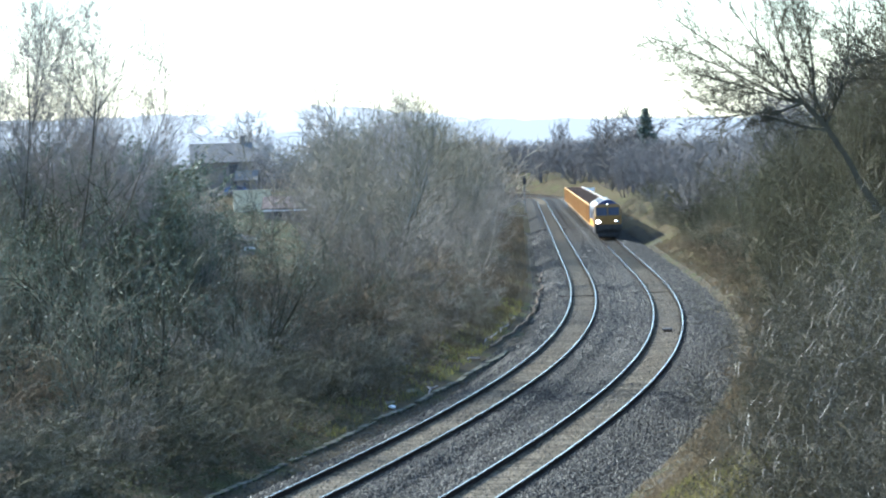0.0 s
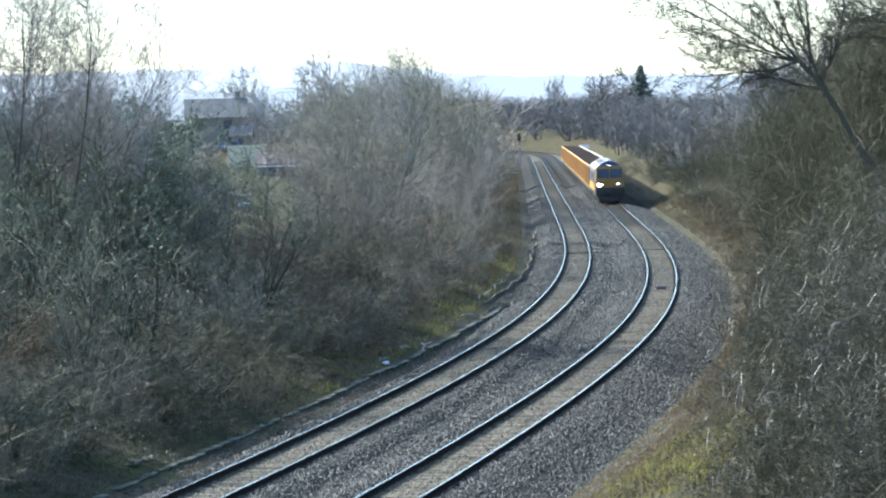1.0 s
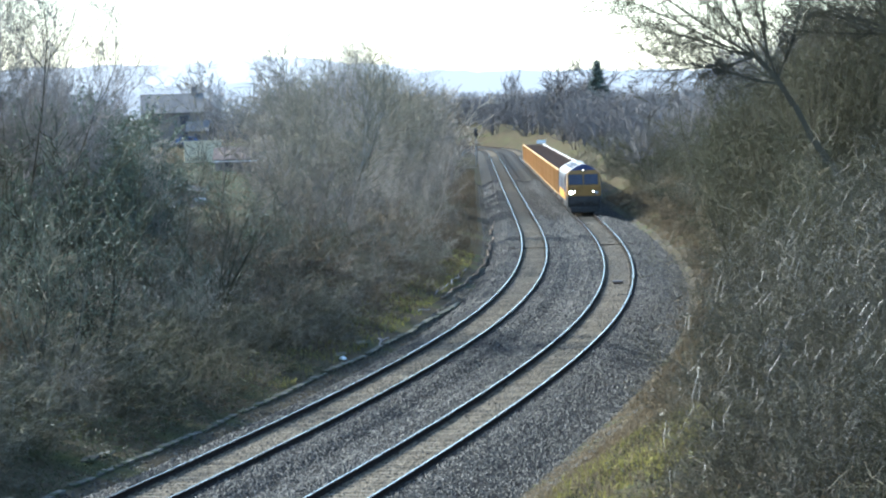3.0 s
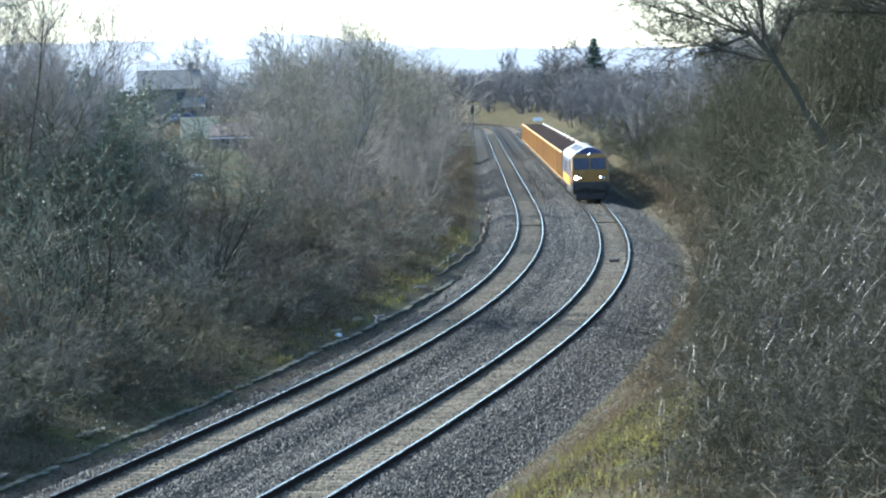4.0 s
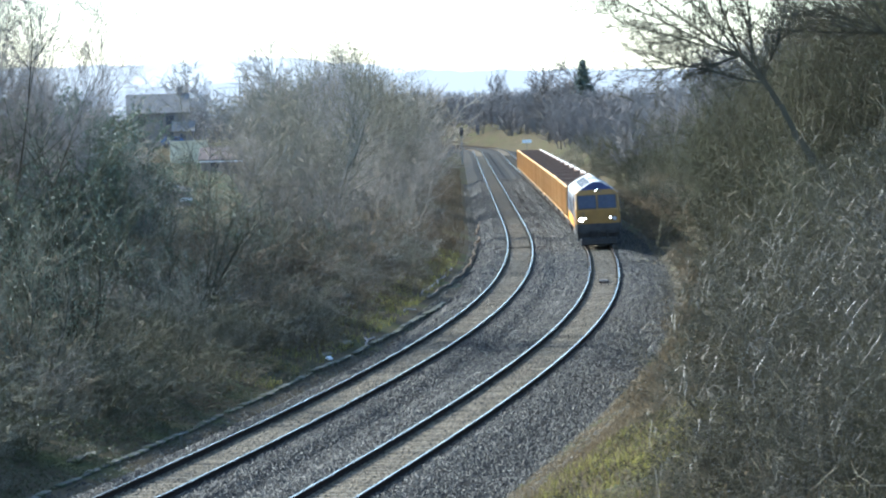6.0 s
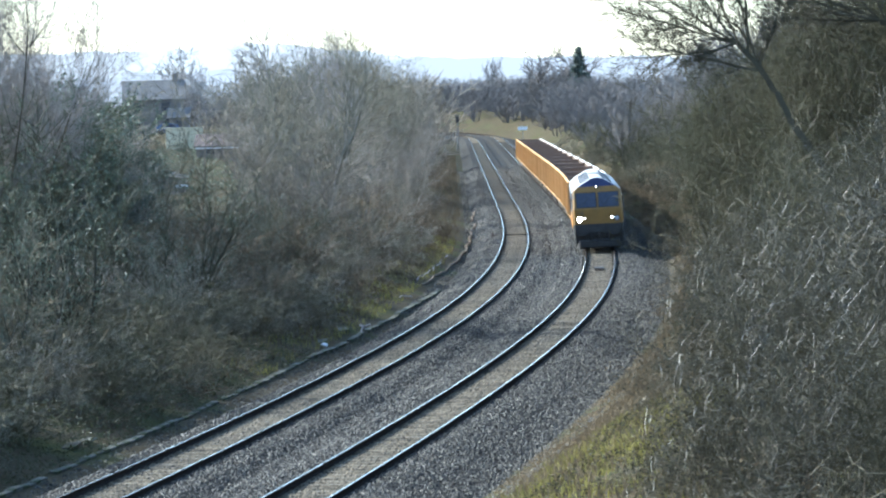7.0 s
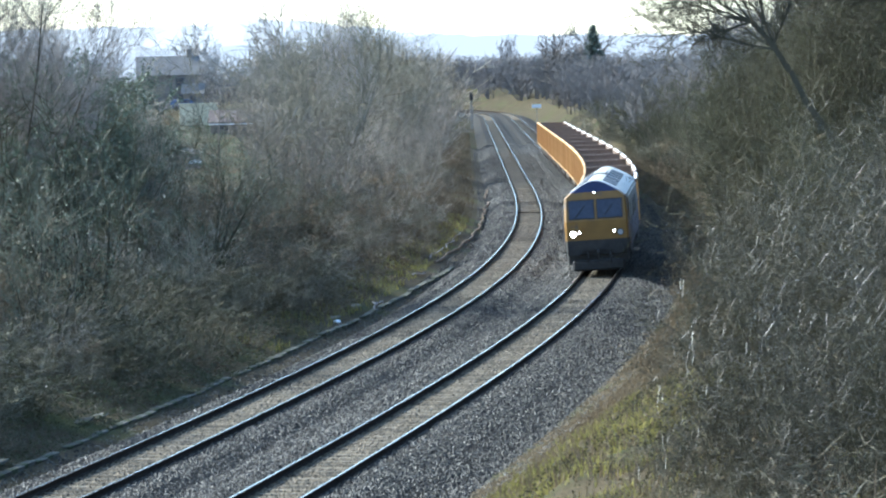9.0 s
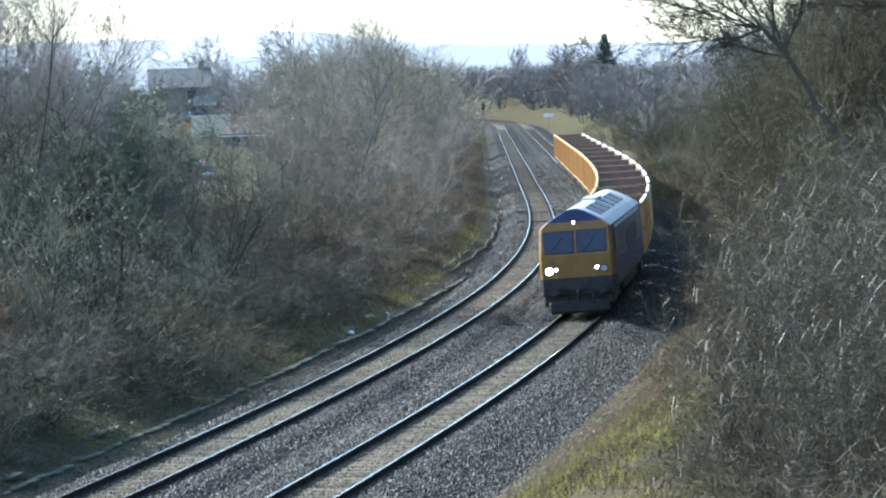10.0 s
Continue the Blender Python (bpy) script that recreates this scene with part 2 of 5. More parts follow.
bed = sweep("ballast_bed", [(-2.95, -0.80), (-2.35, -0.55), (-1.6, -0.16), (-0.84, -0.15), (-0.7, -0.186), (0.7, -0.186), (0.84, -0.15), (1.6, -0.16), (2.05, -0.32), (2.7, -0.32),
                            (3.12, -0.16), (3.88, -0.15), (4.02, -0.186), (5.42, -0.186), (5.56, -0.15), (6.32, -0.16), (7.4, -0.46), (8.1, -0.62), (8.45, -0.75)], -75, 900, 1.0, M_BALLAST, closed=False,
            mats=[M_BALLAST, M_FOURFOOT], slots=[0, 0, 0, 0, 1, 0, 0, 0, 0, 0, 0, 0, 1, 0, 0, 0, 0, 0])
tagged(bed, "grey stone ballast bed under two railway tracks", "ballast", kind="structure")

RAIL = [(-0.07, -0.159), (0.07, -0.159), (0.07, -0.148), (0.012, -0.125), (0.012, -0.045), (0.036, -0.035), (0.036, -0.007), (0.021, 0.0),
        (-0.021, 0.0), (-0.036, -0.007), (-0.036, -0.035), (-0.012, -0.045), (-0.012, -0.125), (-0.07, -0.148)]


def sleeper_mesh():
    bm = bmesh.new()
    box(bm, (-1.25, -0.13, -0.36), (1.25, 0.13, -0.168), 0.025)
    for x in (-0.7525, 0.7525):
        for d in (-0.12, 0.12):
            box(bm, (x + d - 0.035, -0.05, -0.168), (x + d + 0.035, 0.05, -0.135))
    me = bpy.data.meshes.new("sleeper")
    bm.to_mesh(me)
    bm.free()
    me.materials.append(M_SLEEPER)
    return me


def track(off, label):
    tr = tagged(empty("railway_track"), label, "railway track", "tracks of the line")
    for side in (-0.7525, 0.7525):
        sweep("rail", [(off + side + o, z) for o, z in RAIL], -75, 900, 1.0, M_RAIL, tr, True, [M_RAIL, M_RAILTOP], [0, 0, 0, 0, 0, 0, 0, 1, 0, 0, 0, 0, 0, 0])
    return tr


track_left = track(0.0, "plain curved railway track with polished rails, empty")
track_right = track(SPACING, "curved railway track with polished rails, carrying a freight train")


# ---- the train ----
# Yellow is darkened well below the paint, to hold the cab front's shade.
M_YELLOW = surface("warning_yellow_paint", (0.15, 0.075, 0.014), (0.245, 0.125, 0.022), 1.5, 0.5, 0.05, fine=20, spec=0.35, spots=((0.11, 0.07, 0.035), 2.0, 0.58))
M_BLUE = surface("dark_blue_paint", (0.018, 0.021, 0.056), (0.032, 0.036, 0.088), 1.5, 0.5, 0.03, fine=20, spec=0.3)
M_STRIPE = surface("orange_band_paint", (0.65, 0.25, 0.02), (0.80, 0.36, 0.04), 1.5, 0.4, 0.05, fine=20, spec=0.5)
M_BOXORANGE = surface("orange_wagon_paint", (0.44, 0.245, 0.085), (0.60, 0.37, 0.15), 0.8, 0.6, 0.15, fine=12, spots=((0.20, 0.10, 0.05), 1.3, 0.64), jitter=0.25)
M_BOXPANEL = surface("faded_orange_sheet", (0.22, 0.115, 0.042), (0.38, 0.225, 0.095), 0.9, 0.65, 0.15, fine=12, spots=((0.14, 0.075, 0.04), 1.0, 0.58), jitter=0.25)
M_INSIDE = surface("rusty_brown_steel", (0.10, 0.065, 0.045), (0.24, 0.16, 0.11), 1.2, 0.8, 0.3, fine=20)
M_RIM = surface("sunlit_rim_paint", (0.62, 0.58, 0.50), (0.85, 0.82, 0.75), 3, 0.45, 0.1, fine=20)
M_BLACK = surface("dirty_black_steel", (0.015, 0.014, 0.013), (0.05, 0.045, 0.04), 3, 0.7, 0.3, fine=30)
M_BOGIE = surface("dusty_bogie_steel", (0.06, 0.05, 0.04), (0.17, 0.145, 0.12), 3, 0.8, 0.3, fine=30)
M_ROOF = surface("pale_grey_roof_paint", (0.26, 0.245, 0.21), (0.44, 0.42, 0.37), 1.6, 0.6, 0.1, fine=20, spec=0.25, spots=((0.15, 0.14, 0.125), 1.6, 0.62))
M_GRILLE = surface("dark_grille", (0.02, 0.02, 0.022), (0.06, 0.06, 0.065), 4, 0.6, 0.5, fine=30)
M_GLASS = surface("windscreen_glass", (0.032, 0.032, 0.042), (0.055, 0.055, 0.07), 2, 0.1, 0.0, fine=10, spec=0.35)
M_HEADLAMP = glowing("headlamp_glow", (1.0, 0.93, 0.80), 28.0)
M_MARKER = glowing("marker_glow", (1.0, 0.97, 0.92), 9.0)
M_LENS = surface("unlit_lens", (0.3, 0.3, 0.3), (0.4, 0.4, 0.4), 2, 0.1, 0.0, fine=10, spec=0.8)
M_SIDE = surface("grey_blue_side_paint", (0.05, 0.05, 0.054), (0.09, 0.09, 0.095), 1.5, 0.5, 0.03, fine=20, spec=0.3)
M_POST = surface("galvanised_post", (0.10, 0.10, 0.10), (0.22, 0.22, 0.22), 3, 0.6, 0.1, metal=0.5, fine=30)
train = []


def half_width(z):
    return float(np.interp(z, [1.0, 3.02, 3.25, 3.46, 3.68, 3.86, 3.92], [1.36, 1.36, 1.31, 1.06, 0.68, 0.33, 0.12]))


def nose_y(z):
    return float(np.interp(z, [1.0, 2.25, 3.25, 3.92], [-10.7, -10.7, -10.32, -10.05]))


def cab(bm, flip):
    """Shell of one cab: raked front, rounded crown. Slots: 0 yellow, 1 blue."""
    levels = (1.0, 1.45, 2.25, 3.25, 3.46, 3.68, 3.86, 3.92)
    cols = (-1.0, -0.93, 0.0, 0.93, 1.0)
    grid = []
    for z in levels:
        w = half_width(z)
        row = []
        for c in cols:
            y = nose_y(z) + (0.16 if abs(c) == 1.0 else 0.0)
            row.append(bm.verts.new((c * w * flip, y * flip, z)))
        grid.append(row)
    back = [[bm.verts.new((sgn * half_width(z) * flip, -8.6 * flip, z)) for sgn in (-1, 1)] for z in levels]
    for i in range(len(levels) - 1):
        slot = 3 if levels[i] < 1.4 else 0 if levels[i] < 3.4 else 1
        for j in range(4):
            f = bm.faces.new((grid[i][j], grid[i][j + 1], grid[i + 1][j + 1], grid[i + 1][j]))
            f.material_index = slot
        for k, e in ((0, 0), (1, 4)):
            quad = (grid[i][e], grid[i + 1][e], back[i + 1][k], back[i][k])
            f = bm.faces.new(quad if k == 0 else quad[::-1])
            f.material_index = 4 if levels[i] > 3.2 else 1 if levels[i] > 1.4 else 3
    f = bm.faces.new((grid[-1][0], grid[-1][1], grid[-1][2], grid[-1][3], grid[-1][4], back[-1][1], back[-1][0]))
    f.material_index = 4
    f = bm.faces.new([grid[0][j] for j in range(4, -1, -1)] + [back[0][0], back[0][1]])
    f.material_index = 0
    bmesh.ops.recalc_face_normals(bm, faces=bm.faces)


def sloping_slab(bm, x0, x1, z0, z1, out, thick):
    """A slab lying on the raked cab front."""
    pts = []
    for depth in (out, out + thick):
        for x, z in ((x0, z0), (x1, z0), (x1, z1), (x0, z1)):
            pts.append(bm.verts.new((x, nose_y(z) - depth, z)))
    for q in ((3, 2, 1, 0), (4, 5, 6, 7), (0, 1, 5, 4), (1, 2, 6, 5), (2, 3, 7, 6), (3, 0, 4, 7)):
        bm.faces.new([pts[i] for i in q])
    bmesh.ops.recalc_face_normals(bm, faces=bm.faces)


def wheel(bm, x, y, r):
    tube(bm, (x - 0.065, y, r), (x + 0.065, y, r), r, sides=20)
    inner = 0.08 if x < 0 else -0.08
    tube(bm, (x + inner - 0.015, y, r), (x + inner + 0.015, y, r), r + 0.03, sides=20)


def bogie(thing, y, axles, r, length):
    bm = bmesh.new()
    for x in (-1.0, 1.0):
        box(bm, (x - 0.09, y - length / 2, 0.45), (x + 0.09, y + length / 2, 0.78), 0.04)
        for a in axles:
            box(bm, (x - 0.14, y + a - 0.18, 0.32), (x + 0.14, y + a + 0.18, 0.68), 0.04)
            for d in (-0.3, 0.3):
                tube(bm, (x, y + a + d, 0.6), (x, y + a + d, 0.9), 0.09, sides=8)
    box(bm, (-1.0, y - 0.3, 0.5), (1.0, y + 0.3, 0.85), 0.04)
    frame_ = part("bogie", bm, M_BOGIE, thing)
    for a in axles:
        bm = bmesh.new()
        wheel(bm, -0.76, y + a, r)
        wheel(bm, 0.76, y + a, r)
        tube(bm, (-0.76, y + a, r), (0.76, y + a, r), 0.08)
        part("wheelset", bm, M_RAIL, frame_)


def buffers(thing, y, sgn):
    for x in (-0.87, 0.87):
        bm = bmesh.new()
        tube(bm, (x, y, 1.05), (x, y + sgn * 0.42, 1.05), 0.1)
        tube(bm, (x, y + sgn * 0.42, 1.05), (x, y + sgn * 0.47, 1.05), 0.23, sides=16)
        part("buffer", bm, M_BLACK, thing)


def locomotive():
    lo = tagged(empty("locomotive"), "diesel freight locomotive, yellow front, dark blue body, headlamp lit", "locomotive")
    bm = bmesh.new()
    zs = (1.0, 3.02, 3.25, 3.46, 3.68, 3.86, 3.92)
    ring = [(half_width(z), z) for z in zs] + [(-half_width(z), z) for z in zs[::-1]]
    rows = [[bm.verts.new((x, y, z)) for x, z in ring] for y in (-8.6, 8.6)]
    for j in range(len(ring)):
        k = (j + 1) % len(ring)
        f = bm.faces.new((rows[0][j], rows[1][j], rows[1][k], rows[0][k]))
        f.material_index = 1 if min(ring[j][1], ring[k][1]) >= 3.25 else 0
    bmesh.ops.recalc_face_normals(bm, faces=bm.faces)
    part("body", bm, [M_SIDE, M_ROOF], lo, "grey-blue body side with a pale roof")
    bm = bmesh.new()
    for x in (-1.372,):
        box(bm, (x - 0.012, -8.4, 1.15), (x + 0.012, 8.4, 1.75))
    part("side_band", bm, M_STRIPE, lo, "orange band along the body side")
    # Shade on the lower right side, put in as a dark band.
    boxed("side_band", (1.36, -8.4, 1.02), (1.384, 8.4, 1.95), M_BLUE, lo, 0.0, "dark blue band painting shade on the lower right side")
    for sgn in (-1, 1):
        boxed("cantrail", (sgn * 1.33 - 0.03, -8.5, 3.05), (sgn * 1.33 + 0.03, 8.5, 3.14), M_ROOF, lo, 0.01)
    for i, y in enumerate((-7.4, -5.2, -2.6, 0.4, 3.2, 5.8)):
        for sgn in (-1, 1):
            bm = bmesh.new()
            corners = []
            for lift in (-0.03, 0.035):
                for w_, z_ in ((0.33, 3.86), (0.87, 3.57)):
                    for e in (-0.95, 0.95):
                        corners.append(bm.verts.new((sgn * w_, y + e, z_ + lift)))
            for q in ((0, 1, 3, 2), (4, 5, 7, 6), (0, 1, 5, 4), (2, 3, 7, 6), (0, 2, 6, 4), (1, 3, 7, 5)):
                bm.faces.new([corners[i_] for i_ in q])
            bmesh.ops.recalc_face_normals(bm, faces=bm.faces)
            part("roof_grille", bm, M_GRILLE, lo, "dark roof grille")
    boxed("exhaust_housing", (-0.3, -1.2, 3.86), (0.3, 1.4, 3.99), M_ROOF, lo, 0.03)
    for y in (-0.6, 2.0, 4.6):
        for sgn in (-1, 1):
            boxed("side_grille", (sgn * 1.365 - 0.012, y - 0.9, 1.95), (sgn * 1.365 + 0.012, y + 0.9, 2.75), M_GRILLE, lo)
    for flip in (1, -1):
        bm = bmesh.new()
        cab(bm, flip)
        part("cab", bm, [M_YELLOW, M_BLUE, M_STRIPE, M_BLACK, M_ROOF], lo, "yellow cab front under a blue roof")
    for x0, x1 in ((-1.1, -0.09), (0.09, 1.1)):
        bm = bmesh.new()
        sloping_slab(bm, x0 - 0.05, x1 + 0.05, 2.33, 3.15, -0.02, 0.03)
        fr = part("window_frame", bm, M_BLACK, lo)
        bm = bmesh.new()
        sloping_slab(bm, x0, x1, 2.38, 3.1, -0.02, 0.045)
        part("windscreen", bm, M_GLASS, fr, "dark windscreen reflecting the sky")
        bm = bmesh.new()
        xm = (x0 + x1) / 2
        tube(bm, (xm - 0.3, nose_y(2.4) - 0.05, 2.4), (xm + 0.15, nose_y(2.95) - 0.05, 2.95), 0.012, sides=5)
        part("wiper", bm, M_BLACK, fr)
    for sgn in (-1, 1):
        boxed("cab_window", (sgn * 1.365 - 0.015, -9.7, 2.3), (sgn * 1.365 + 0.015, -9.0, 2.9), M_GLASS, lo, 0.0, "cab side window")
        boxed("cab_door", (sgn * 1.362 - 0.015, -8.75, 1.1), (sgn * 1.362 + 0.015, -8.1, 2.9), M_YELLOW, lo, 0.005, "cab door")
        bm = bmesh.new()
        for z in (1.2, 2.85):
            tube(bm, (sgn * 1.37, -8.9, z), (sgn * 1.45, -8.9, z), 0.015, sides=5)
        tube(bm, (sgn * 1.45, -8.9, 1.2), (sgn * 1.45, -8.9, 2.85), 0.018, sides=6)
        part("handrail", bm, M_POST, lo)
    for name, x, z, r, m in (("headlight", -1.0, 1.72, 0.115, M_HEADLAMP), ("marker_light", -0.74, 1.78, 0.036, M_MARKER), ("marker_light", 0.74, 1.78, 0.046, M_MARKER),
                             ("headlight", 1.0, 1.72, 0.115, M_LENS), ("marker_light", -0.02, 3.44, 0.032, M_MARKER)):
        bm = bmesh.new()
        y = nose_y(z)
        tube(bm, (x, y + 0.02, z), (x, y - 0.04, z), r + 0.035, sides=16)
        rim = part("lamp_housing", bm, M_BLACK, lo)
        bm = bmesh.new()
        tube(bm, (x, y - 0.03, z), (x, y - 0.055, z), r, sides=16)
        part(name, bm, m, rim, "lit lamp" if m is not M_LENS else "unlit lamp")
    for sgn in (-1, 1):
        boxed("buffer_beam", (-1.3, min(sgn * 10.45, sgn * 10.62), 0.8), (1.3, max(sgn * 10.45, sgn * 10.62), 1.42), M_BLACK, lo, 0.03, "black buffer beam")
        boxed("valance", (-1.28, min(sgn * 9.2, sgn * 10.5), 0.42), (1.28, max(sgn * 9.2, sgn * 10.5), 0.82), M_BLACK, lo, 0.04)
        bm = bmesh.new()
        box(bm, (-1.12, min(sgn * 10.3, sgn * 10.66), 0.14), (1.12, max(sgn * 10.3, sgn * 10.66), 0.6), 0.08)
        part("snowplough", bm, M_BLACK, lo)
        buffers(lo, sgn * 10.6, sgn)
        bm = bmesh.new()
        tube(bm, (0, sgn * 10.6, 1.0), (0, sgn * 10.95, 0.9), 0.06)
        tube(bm, (0, sgn * 10.95, 0.9), (0, sgn * 10.9, 0.6), 0.05)
        part("coupling", bm, M_BLACK, lo)
        for x in (-0.45, 0.5):
            bm = bmesh.new()
            tube(bm, (x, sgn * 10.62, 1.0), (x + 0.05, sgn * 10.8, 0.7), 0.025, sides=6)
            tube(bm, (x + 0.05, sgn * 10.8, 0.7), (x, sgn * 10.66, 0.42), 0.025, sides=6)
            part("brake_hose", bm, M_BLACK, lo)
    boxed("fuel_tank", (-1.2, -2.6, 0.35), (1.2, 2.6, 1.0), M_BLACK, lo, 0.1)
    boxed("underframe", (-1.25, -10.4, 0.8), (1.25, 10.4, 1.02), M_BLACK, lo, 0.02)
    for y in (-6.7, 6.7):
        bogie(lo, y, (-1.9, 0, 1.9), 0.53, 5.0)
    return lo


def wagon():
    wa = tagged(empty("box_wagon"), "open steel box wagon, orange ribbed sides, loaded with brown spoil", "wagon", "wagons of the freight train")
    h = 5.95
    for sgn in (-1, 1):
        x = sgn * 1.32
        bm = bmesh.new()
        box(bm, (x - 0.03, -h, 1.15), (x + 0.03, h, 3.05), 0.0, 0)
        bm.normal_update()
        for f in bm.faces:
            if f.normal.x * sgn < -0.5:
                f.material_index = 1
        part("side_panel", bm, [M_BOXPANEL, M_INSIDE], wa, "orange side sheet, rusty inside")
        # Right rail is coloured darker, so the painted sunlit strip reads as a dash.
        boxed("top_rail", (x - 0.06 + sgn * 0.02, -h - 0.03, 3.05), (x + 0.06 + sgn * 0.02, h + 0.03, 3.17), M_BOXORANGE if sgn < 0 else M_INSIDE, wa, 0.015)
        boxed("sill", (x - 0.05 + sgn * 0.02, -h - 0.03, 1.0), (x + 0.05 + sgn * 0.02, h + 0.03, 1.16), M_BOXORANGE, wa, 0.015)
        first = None
        for k in range(6):
            y = -h + 0.14 + k * (2 * h - 0.28) / 5
            if first is None:
                first = boxed("rib", (sgn * 1.35, -0.11, 1.16), (sgn * 1.44, 0.11, 3.05), M_BOXORANGE, wa, 0.015)
                first.location = (0, y, 0)
            else:
                r = new("rib", first.data)
                r.parent, r.location = wa, (0, y, 0)
        y = sgn * h
        bm = bmesh.new()
        box(bm, (-1.29, y - 0.04, 1.15), (1.29, y + 0.04, 3.0))
        for x2 in (-0.9, -0.3, 0.3, 0.9):
            box(bm, (x2 - 0.06, y - 0.1 if sgn < 0 else y, 1.15), (x2 + 0.06, y if sgn < 0 else y + 0.1, 3.0))
        box(bm, (-1.36, y - 0.07, 3.0), (1.36, y + 0.07, 3.12), 0.01)
        part("end_panel", bm, M_INSIDE, wa, "rusty brown end sheet")
        boxed("headstock", (-1.25, min(y, y + sgn * 0.18), 0.85), (1.25, max(y, y + sgn * 0.18), 1.15), M_BLACK, wa, 0.02)
    # Sun catching the right-hand wall, put in as a pale strip.
    boxed("sunlit_strip", (1.27, -4.3, 3.1), (1.41, 3.9, 3.187), M_RIM, wa, 0.015, "pale strip painted as sunlight on the top rail")
    boxed("floor_plate", (-1.29, -h + 0.05, 1.1), (1.29, h - 0.05, 1.2), M_INSIDE, wa)
    # heap of spoil inside
    bm = bmesh.new()
    rng = random.Random(5)
    rows = []
    for i in range(25):
        y = -h + 0.1 + i * (2 * h - 0.2) / 24
        rows.append([bm.verts.new((x, y, 1.2 + (0.0 if abs(x) > 1.25 else 1.15 + rng.uniform(0, 0.45)))) for x in (-1.27, -0.9, -0.45, 0, 0.45, 0.9, 1.27)])
    for a_, b_ in zip(rows, rows[1:]):
        for j in range(6):
            bm.faces.new((a_[j], a_[j + 1], b_[j + 1], b_[j]))
    part("spoil", bm, M_INSIDE, wa, "dark brown spoil filling the wagon")
    boxed("underframe", (-1.1, -h, 0.82), (1.1, h, 1.1), M_BLACK, wa, 0.02)
    for y in (-4.6, 4.6):
        bogie(wa, y, (-0.9, 0.9), 0.42, 2.6)
    return wa


train.append((locomotive(), 10.7, 6.7))
first_wagon = wagon()
for i in range(14):
    w = first_wagon if i == 0 else copy_thing(first_wagon, pose(0, 0, 0))
    train.append((w, 21.9 + 6.6 + i * 13.25, 4.6))


# ---- plants: bare winter growth, built from tapering bars ----
def grow(rng, out, p, d, length, r, level, spec):
    """Adds (start, end, radius, radius, level) bars for a branch and all that it bears."""
    n = spec["joints"][level]
    step = length / n
    for i in range(n):
        f = i / n
        bend = spec["bend"][level]
        d = (d + Vector((rng.gauss(0, bend), rng.gauss(0, bend), rng.gauss(0, bend) + spec["lift"][level]))).normalized()
        q = p + d * step
        r2 = r * (1 - 0.75 * (i + 1) / n) if level else r * (1 - 0.7 * (i + 1) / n)
        r1 = r * (1 - 0.75 * f) if level else r * (1 - 0.7 * f)
        out.append((p, q, max(r1, spec["least"]), max(r2, spec["least"]), level, i == n - 1))
        if level + 1 < len(spec["joints"]) and (i + 1) / n > spec["bare"][level]:
            for _ in range(spec["kids"][level]):
                side = d.orthogonal()
                side.rotate(Matrix.Rotation(rng.uniform(0, 2 * math.pi), 3, d))
                w = spec["wide"][level] * rng.uniform(0.7, 1.3)
                kid = (d * math.cos(w) + side * math.sin(w)).normalized()
                at = p.lerp(q, rng.uniform(0.2, 1.0))
                grow(rng, out, at, kid, length * spec["ratio"][level] * rng.uniform(0.6, 1.2) * (1.15 - 0.45 * f), r1 * 0.55, level + 1, spec)
        p = q


def bars(segs):
    """Three-sided tapering bars for all the segments; those that end a branch run to a point."""
    a = np.array([s[0][:] for s in segs])
    b = np.array([s[1][:] for s in segs])
    r = np.array([(s[2], s[3]) for s in segs])
    tip = np.array([len(s) > 5 and s[5] for s in segs])
    d = b - a
    d /= np.linalg.norm(d, axis=1)[:, None] + 1e-9
    ref = np.where(np.abs(d[:, 2:3]) < 0.9, np.array([[0, 0, 1.0]]), np.array([[1.0, 0, 0]]))
    u = np.cross(d, ref)
    u /= np.linalg.norm(u, axis=1)[:, None]
    w = np.cross(d, u)
    rings = [u * math.cos(k * 2 * math.pi / 3) + w * math.sin(k * 2 * math.pi / 3) for k in range(3)]
    n0 = int((~tip).sum())
    full = np.stack([v for o in rings for v in (a + o * r[:, :1], b + o * r[:, 1:])], 1)[~tip].reshape(-1, 3)
    ends = np.stack([a + o * r[:, :1] for o in rings] + [b], 1)[tip].reshape(-1, 3)
    k = (np.arange(n0) * 6)[:, None]
    faces = np.concatenate([k + np.array([[0, 2, 3, 1]]), k + np.array([[2, 4, 5, 3]]), k + np.array([[4, 0, 1, 5]])]).tolist()
    k = (np.arange(int(tip.sum())) * 4)[:, None] + n0 * 6
    faces += np.concatenate([k + np.array([[0, 1, 3]]), k + np.array([[1, 2, 3]]), k + np.array([[2, 0, 3]])]).tolist()
    return np.concatenate([full, ends]), faces


